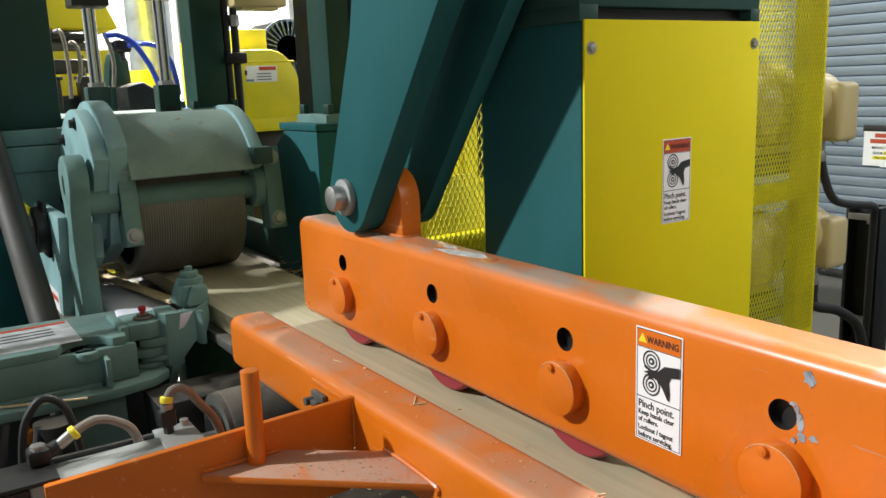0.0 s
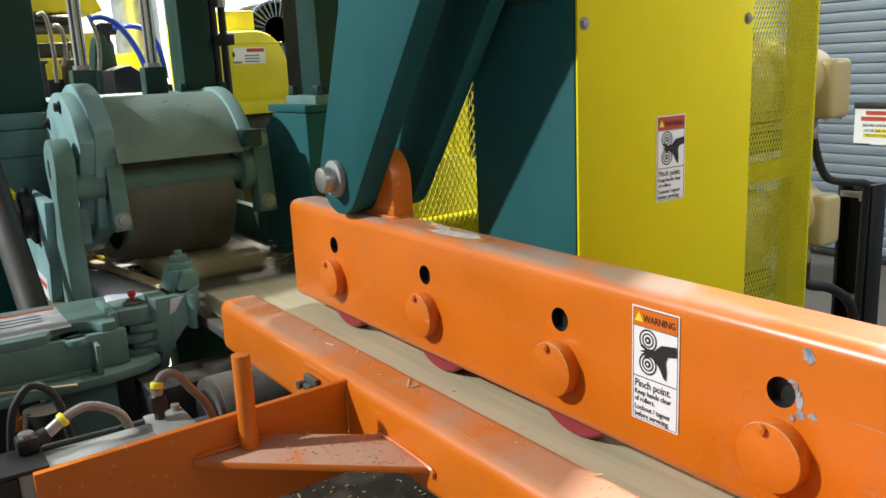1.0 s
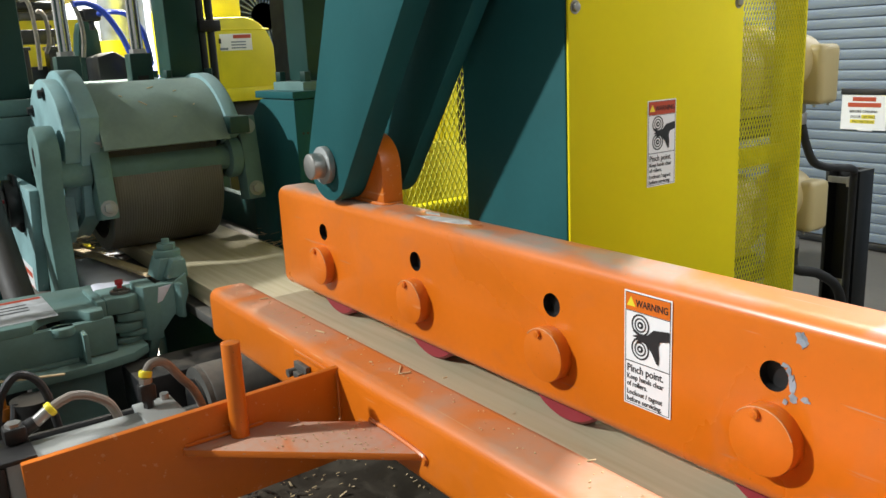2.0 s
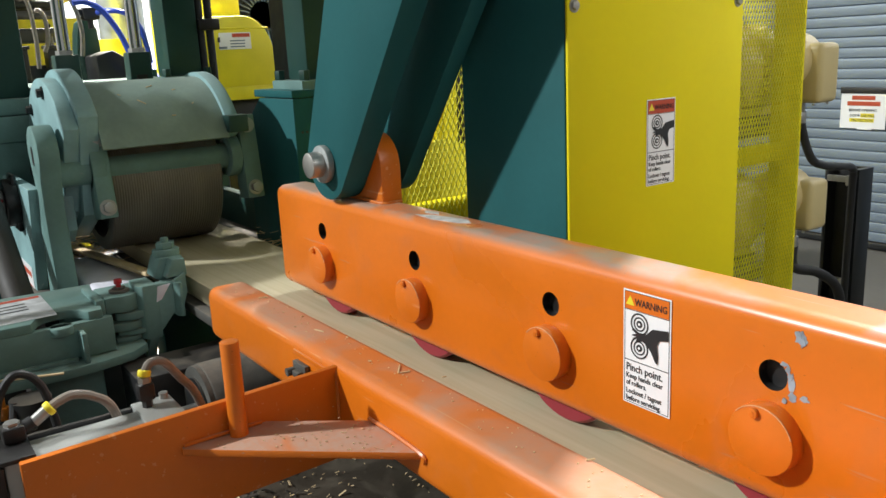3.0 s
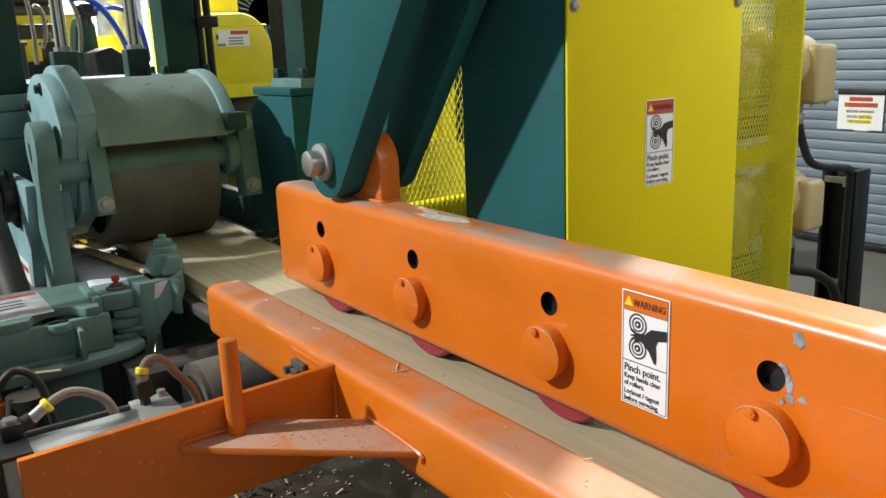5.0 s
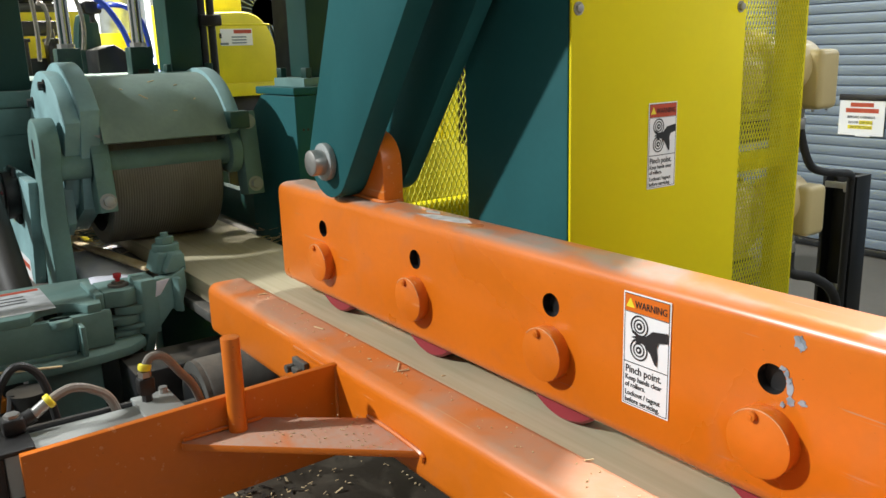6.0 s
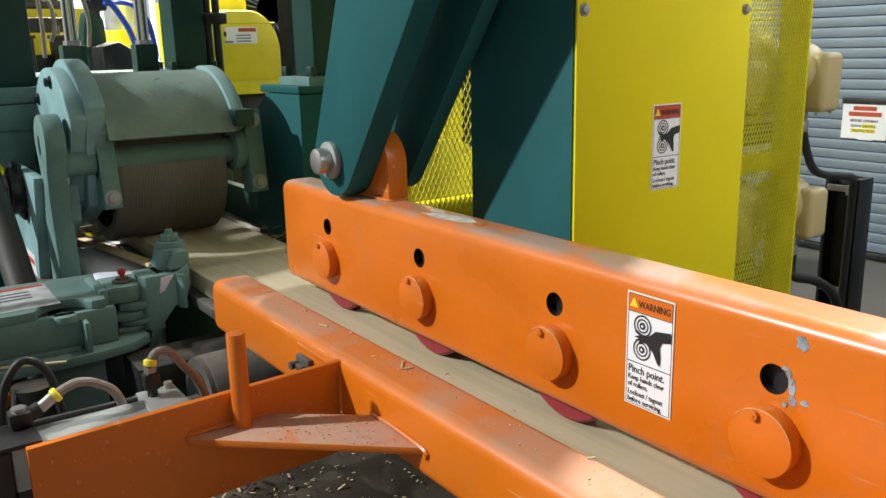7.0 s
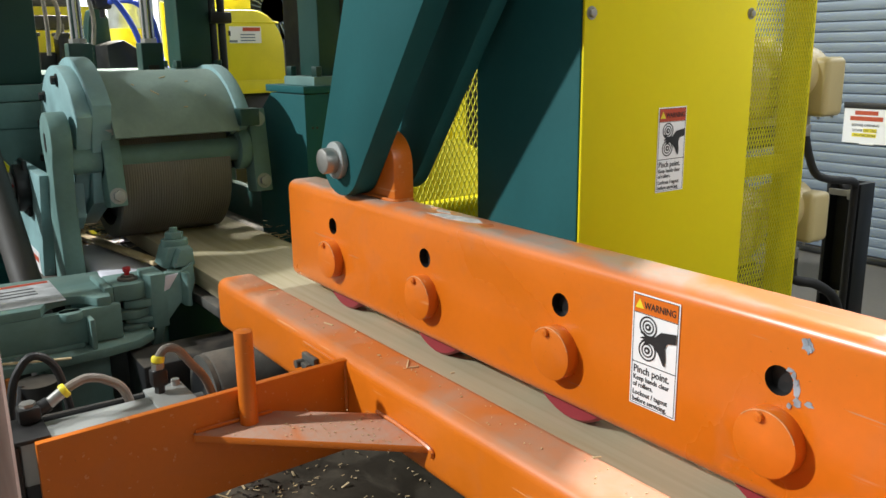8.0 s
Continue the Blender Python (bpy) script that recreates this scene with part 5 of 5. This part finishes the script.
# ---------------------------------------------------------------- machines at the back
def belt_guard():
    g = thing("belt_guard", (-2.8, 0.72, 0), "round-topped yellow belt guard with a warning label", "guard")
    prof = [(0.47, 1.29), (0.47, 1.635), (0.73, 1.637), *[(0.73 + 0.135 * math.sin(radians(a)), 1.466 + 0.17 * math.cos(radians(a))) for a in range(10, 91, 10)], (0.865, 1.29)]
    part("shell", prism(prof, "x", -3.0, -2.80, 0.012), YELLOW_DUST, g, "yellow sheet guard")
    part("stand", rbox(-3.0, -2.83, 0.53, 0.85, 0, 1.292, 0.012), BLACK_STEEL, g, "dark stand")
    part("lower_band", prism([(0.468, 1.29), (0.867, 1.29), (0.867, 1.345), (0.468, 1.345)], "x", -2.8, -2.788, 0.003), YELLOW_DUST, g, "lower yellow band")
    part("rolled_edge", cyl((-2.80, 0.535, 1.585), (-2.80, 0.84, 1.585), 0.004, 8), YELLOW_DUST, g)
    lab = part("label", rbox(-2.7995, -2.798, 0.618, 0.758, 1.50, 1.568, 0), WHITE, g, "white label with a red heading")
    part("heading_bar", rbox(-2.7975, -2.797, 0.676, 0.754, 1.549, 1.564, 0), LABEL_RED, lab)
    for z in (1.532, 1.52, 1.508):
        part("text_bar", rbox(-2.7975, -2.797, 0.665, 0.73, z, z + 0.005, 0), SLAT, lab)
    part("picture_bar", rbox(-2.7975, -2.797, 0.612, 0.622, 1.53, 1.55, 0), INK, lab)
    part("picture_bar", rbox(-2.7975, -2.797, 0.614, 0.65, 1.503, 1.512, 0), SLAT, lab)
    part("seam", rbox(-2.802, -2.796, 0.475, 0.862, 1.318, 1.324, 0.001), YELLOW_DUST, g)
    part("top_bracket", rbox(-3.1, -2.99, 0.66, 0.80, 1.63, 1.734, 0.006), YELLOW_DUST, g)
    return g


belt_guard()


def back_motor(x, y, z, r, name="fan_motor"):
    m = thing(name, (x, y, z - r), "dark finned electric motor behind the columns", "electric motor", "dark motors")
    part("core", cyl((x, y, z), (x - 0.3, y, z), r * 0.9, 32), BLACK_STEEL, m)
    for k in range(6):
        part("cooling_ring", cyl((x - 0.05 * k, y, z), (x - 0.05 * k - 0.012, y, z), r, 32, bev=0.004), SLAT if k == 0 else BLACK_STEEL, m)
    for k in range(28):
        fin = rbox(0.0, 0.012, -0.003, 0.003, r * 0.45, r * 0.98, 0)
        fin.transform(Matrix.Translation((x, y, z)) @ pose(0, 0, 0, k * 360 / 28, 0, 0))
        part("fan_fin", fin, SLAT, m)
    part("stand", rbox(x - 0.3, x, y - r * 0.7, y + r * 0.7, 0, z - r * 0.7, 0.004), BLACK_STEEL, m)
    return m


back_motor(-3.3, 1.04, 1.66, 0.15)


def louvred_motor():
    m = thing("louvred_box", (-2.9, 1.15, 0), "grey machine box with dark louvres", "machine")
    part("body", rbox(-3.2, -2.9, 1.14, 1.50, 0, 1.80, 0.01), SLAT, m)
    for k in range(8):
        part("louvre", rbox(-2.9, -2.885, 1.18, 1.48, 1.48 + k * 0.04, 1.50 + k * 0.04, 0.002), BLACK_STEEL, m)
    return m


louvred_motor()


def dust_hood():
    h = thing("dust_hood", (-4.0, 0.1, 0), "large yellow machine with black pipes and valves", "machine")
    part("body", rbox(-4.6, -3.9, -0.9, 0.34, 0, 1.697, 0.01), YELLOW_DUST, h)
    part("top_hood", prism([(-0.9, 1.80), (0.375, 1.80), (0.29, 2.0), (0.29, 2.6), (-0.9, 2.6)], "x", -4.5, -3.9, 0.01), YELLOW_DUST, h, "yellow hood")
    part("neck", rbox(-4.5, -4.0, -0.85, 0.22, 1.697, 1.80, 0.0), BLACK_STEEL, h)
    part("pipe", cyl((-3.74, -0.6, 1.752), (-3.74, 0.205, 1.752), 0.022, 20), BLACK_STEEL, h)
    part("pipe", cyl((-3.74, -0.6, 1.704), (-3.74, 0.20, 1.704), 0.020, 20), IRON, h)
    for y in (0.02, 0.175):
        part("rivet", cyl((-3.9, y, 1.662), (-3.89, y, 1.662), 0.012, 10), BLACK_STEEL, h)
    part("valve_bank", rbox(-3.72, -3.62, -0.4, 0.168, 1.575, 1.640, 0.008), BLACK_STEEL, h, "black valve bank")
    for y in (-0.12, -0.019, 0.113):
        part("valve_body", merge(rbox(-3.62, -3.52, y - 0.026, y + 0.026, 1.30, 1.555, 0.006), rbox(-3.61, -3.51, y - 0.034, y + 0.034, 1.545, 1.560, 0.003)), BLACK, h)
        part("valve_knob", cyl((-3.55, y, 1.558), (-3.55, y, 1.60), 0.012, 10), IRON, h)
    part("dark_ledge", rbox(-3.75, -3.6, -0.4, 0.30, 1.30, 1.475, 0.01), BLACK_STEEL, h)
    part("green_arm", prism([(0.10, 1.2), (0.25, 1.2), (0.238, 1.61), (0.222, 1.645), (0.195, 1.657), (0.168, 1.645), (0.155, 1.6)], "x", -3.3, -3.2, 0.006), GREEN_DARK, h)
    part("sensor", merge(rbox(-3.16, -3.10, 0.165, 0.235, 1.645, 1.698, 0.012), rbox(-3.15, -3.11, 0.145, 0.17, 1.66, 1.69, 0.004), cyl((-3.12, 0.196, 1.61), (-3.12, 0.196, 1.65), 0.012, 10)), BLACK, h, "black sensor")
    for pts in (((-3.42, -0.012, 1.752), (-3.40, 0.008, 1.752), (-3.40, 0.022, 1.70), (-3.40, 0.027, 1.58), (-3.40, 0.022, 1.46)),
                ((-3.42, 0.048, 1.705), (-3.40, 0.062, 1.70), (-3.40, 0.076, 1.66), (-3.40, 0.075, 1.58), (-3.41, 0.058, 1.53)),
                ((-3.0, 0.105, 1.72), (-3.0, 0.125, 1.65), (-3.0, 0.13, 1.58), (-3.0, 0.12, 1.50))):
        part("hose", pipe(pts, 0.0095, 8), HOSE, h, "dusty clear hose")
    part("dark_bracket", prism([(0.17, 1.25), (0.40, 1.25), (0.33, 1.46), (0.24, 1.52), (0.17, 1.50)], "x", -3.25, -3.0, 0.01), BLACK_STEEL, h)
    return h


dust_hood()


def dust_duct():
    h = thing("dust_duct", (-5.0, 0.82, 0), "galvanised round dust duct on a yellow base", "duct")
    d = part("duct", cyl((-5.0, 0.82, 1.62), (-5.0, 0.82, 10.0), 0.140, 40), GALV, h, "galvanised round duct")
    for z in (1.632, 1.83):
        part("seam", cyl((-5.0, 0.82, z), (-5.0, 0.82, z + 0.01), 0.143, 40), GALV, d)
    part("cone", cyl((-5.0, 0.80, 0.0), (-5.0, 0.80, 1.62), 0.30, 32, 0.138), YELLOW_DUST, h, "yellow duct base")
    part("frame_post", rbox(-4.52, -4.48, 0.86, 0.905, 0, 1.76, 0.003), YELLOW_DUST, h, "yellow frame post")
    return h


dust_duct()
solo("air_hose", pipe([(-2.95, 0.10, 1.704), (-2.95, 0.15, 1.705), (-2.93, 0.20, 1.672), (-2.9, 0.245, 1.59), (-2.88, 0.27, 1.51), (-2.86, 0.28, 1.44), (-2.6, 0.26, 1.37), (-2.42, 0.262, 1.34)], 0.0115, 10), BLUE, (-2.8, 0.25, 1.34), "blue plastic air hose", "hose", "blue air hoses")
solo("air_hose", pipe([(-3.08, 0.22, 1.672), (-3.0, 0.25, 1.675), (-2.96, 0.30, 1.66), (-2.94, 0.345, 1.60), (-2.93, 0.36, 1.52), (-2.9, 0.36, 1.44), (-2.6, 0.30, 1.37), (-2.50, 0.262, 1.34)], 0.011, 10), BLUE, (-2.9, 0.32, 1.34), "blue plastic air hose", "hose", "blue air hoses")



# ---------------------------------------------------------------- what moves
def spin(ob, centre, degrees_per_s):
    rows = []
    n = 240
    for i in range(n + 1):
        t = 8.0 * i / n
        rows.append((t, pose(*centre, 0, degrees_per_s * t, 0)))
    walk(ob, rows)


def motions():
    for ob, (t0, length) in zip(BOARDS, PASS):
        walk(ob, [(t, pose(-SPEED * (t - t0), 0, BOARD_Z)) for t in (0, 2, 4, 6, 8)])
    spin(ROLL, ROLL.location, math.degrees(SPEED / RR))
    for w in WHEELS:
        spin(w, w.location, 2300)


motions()
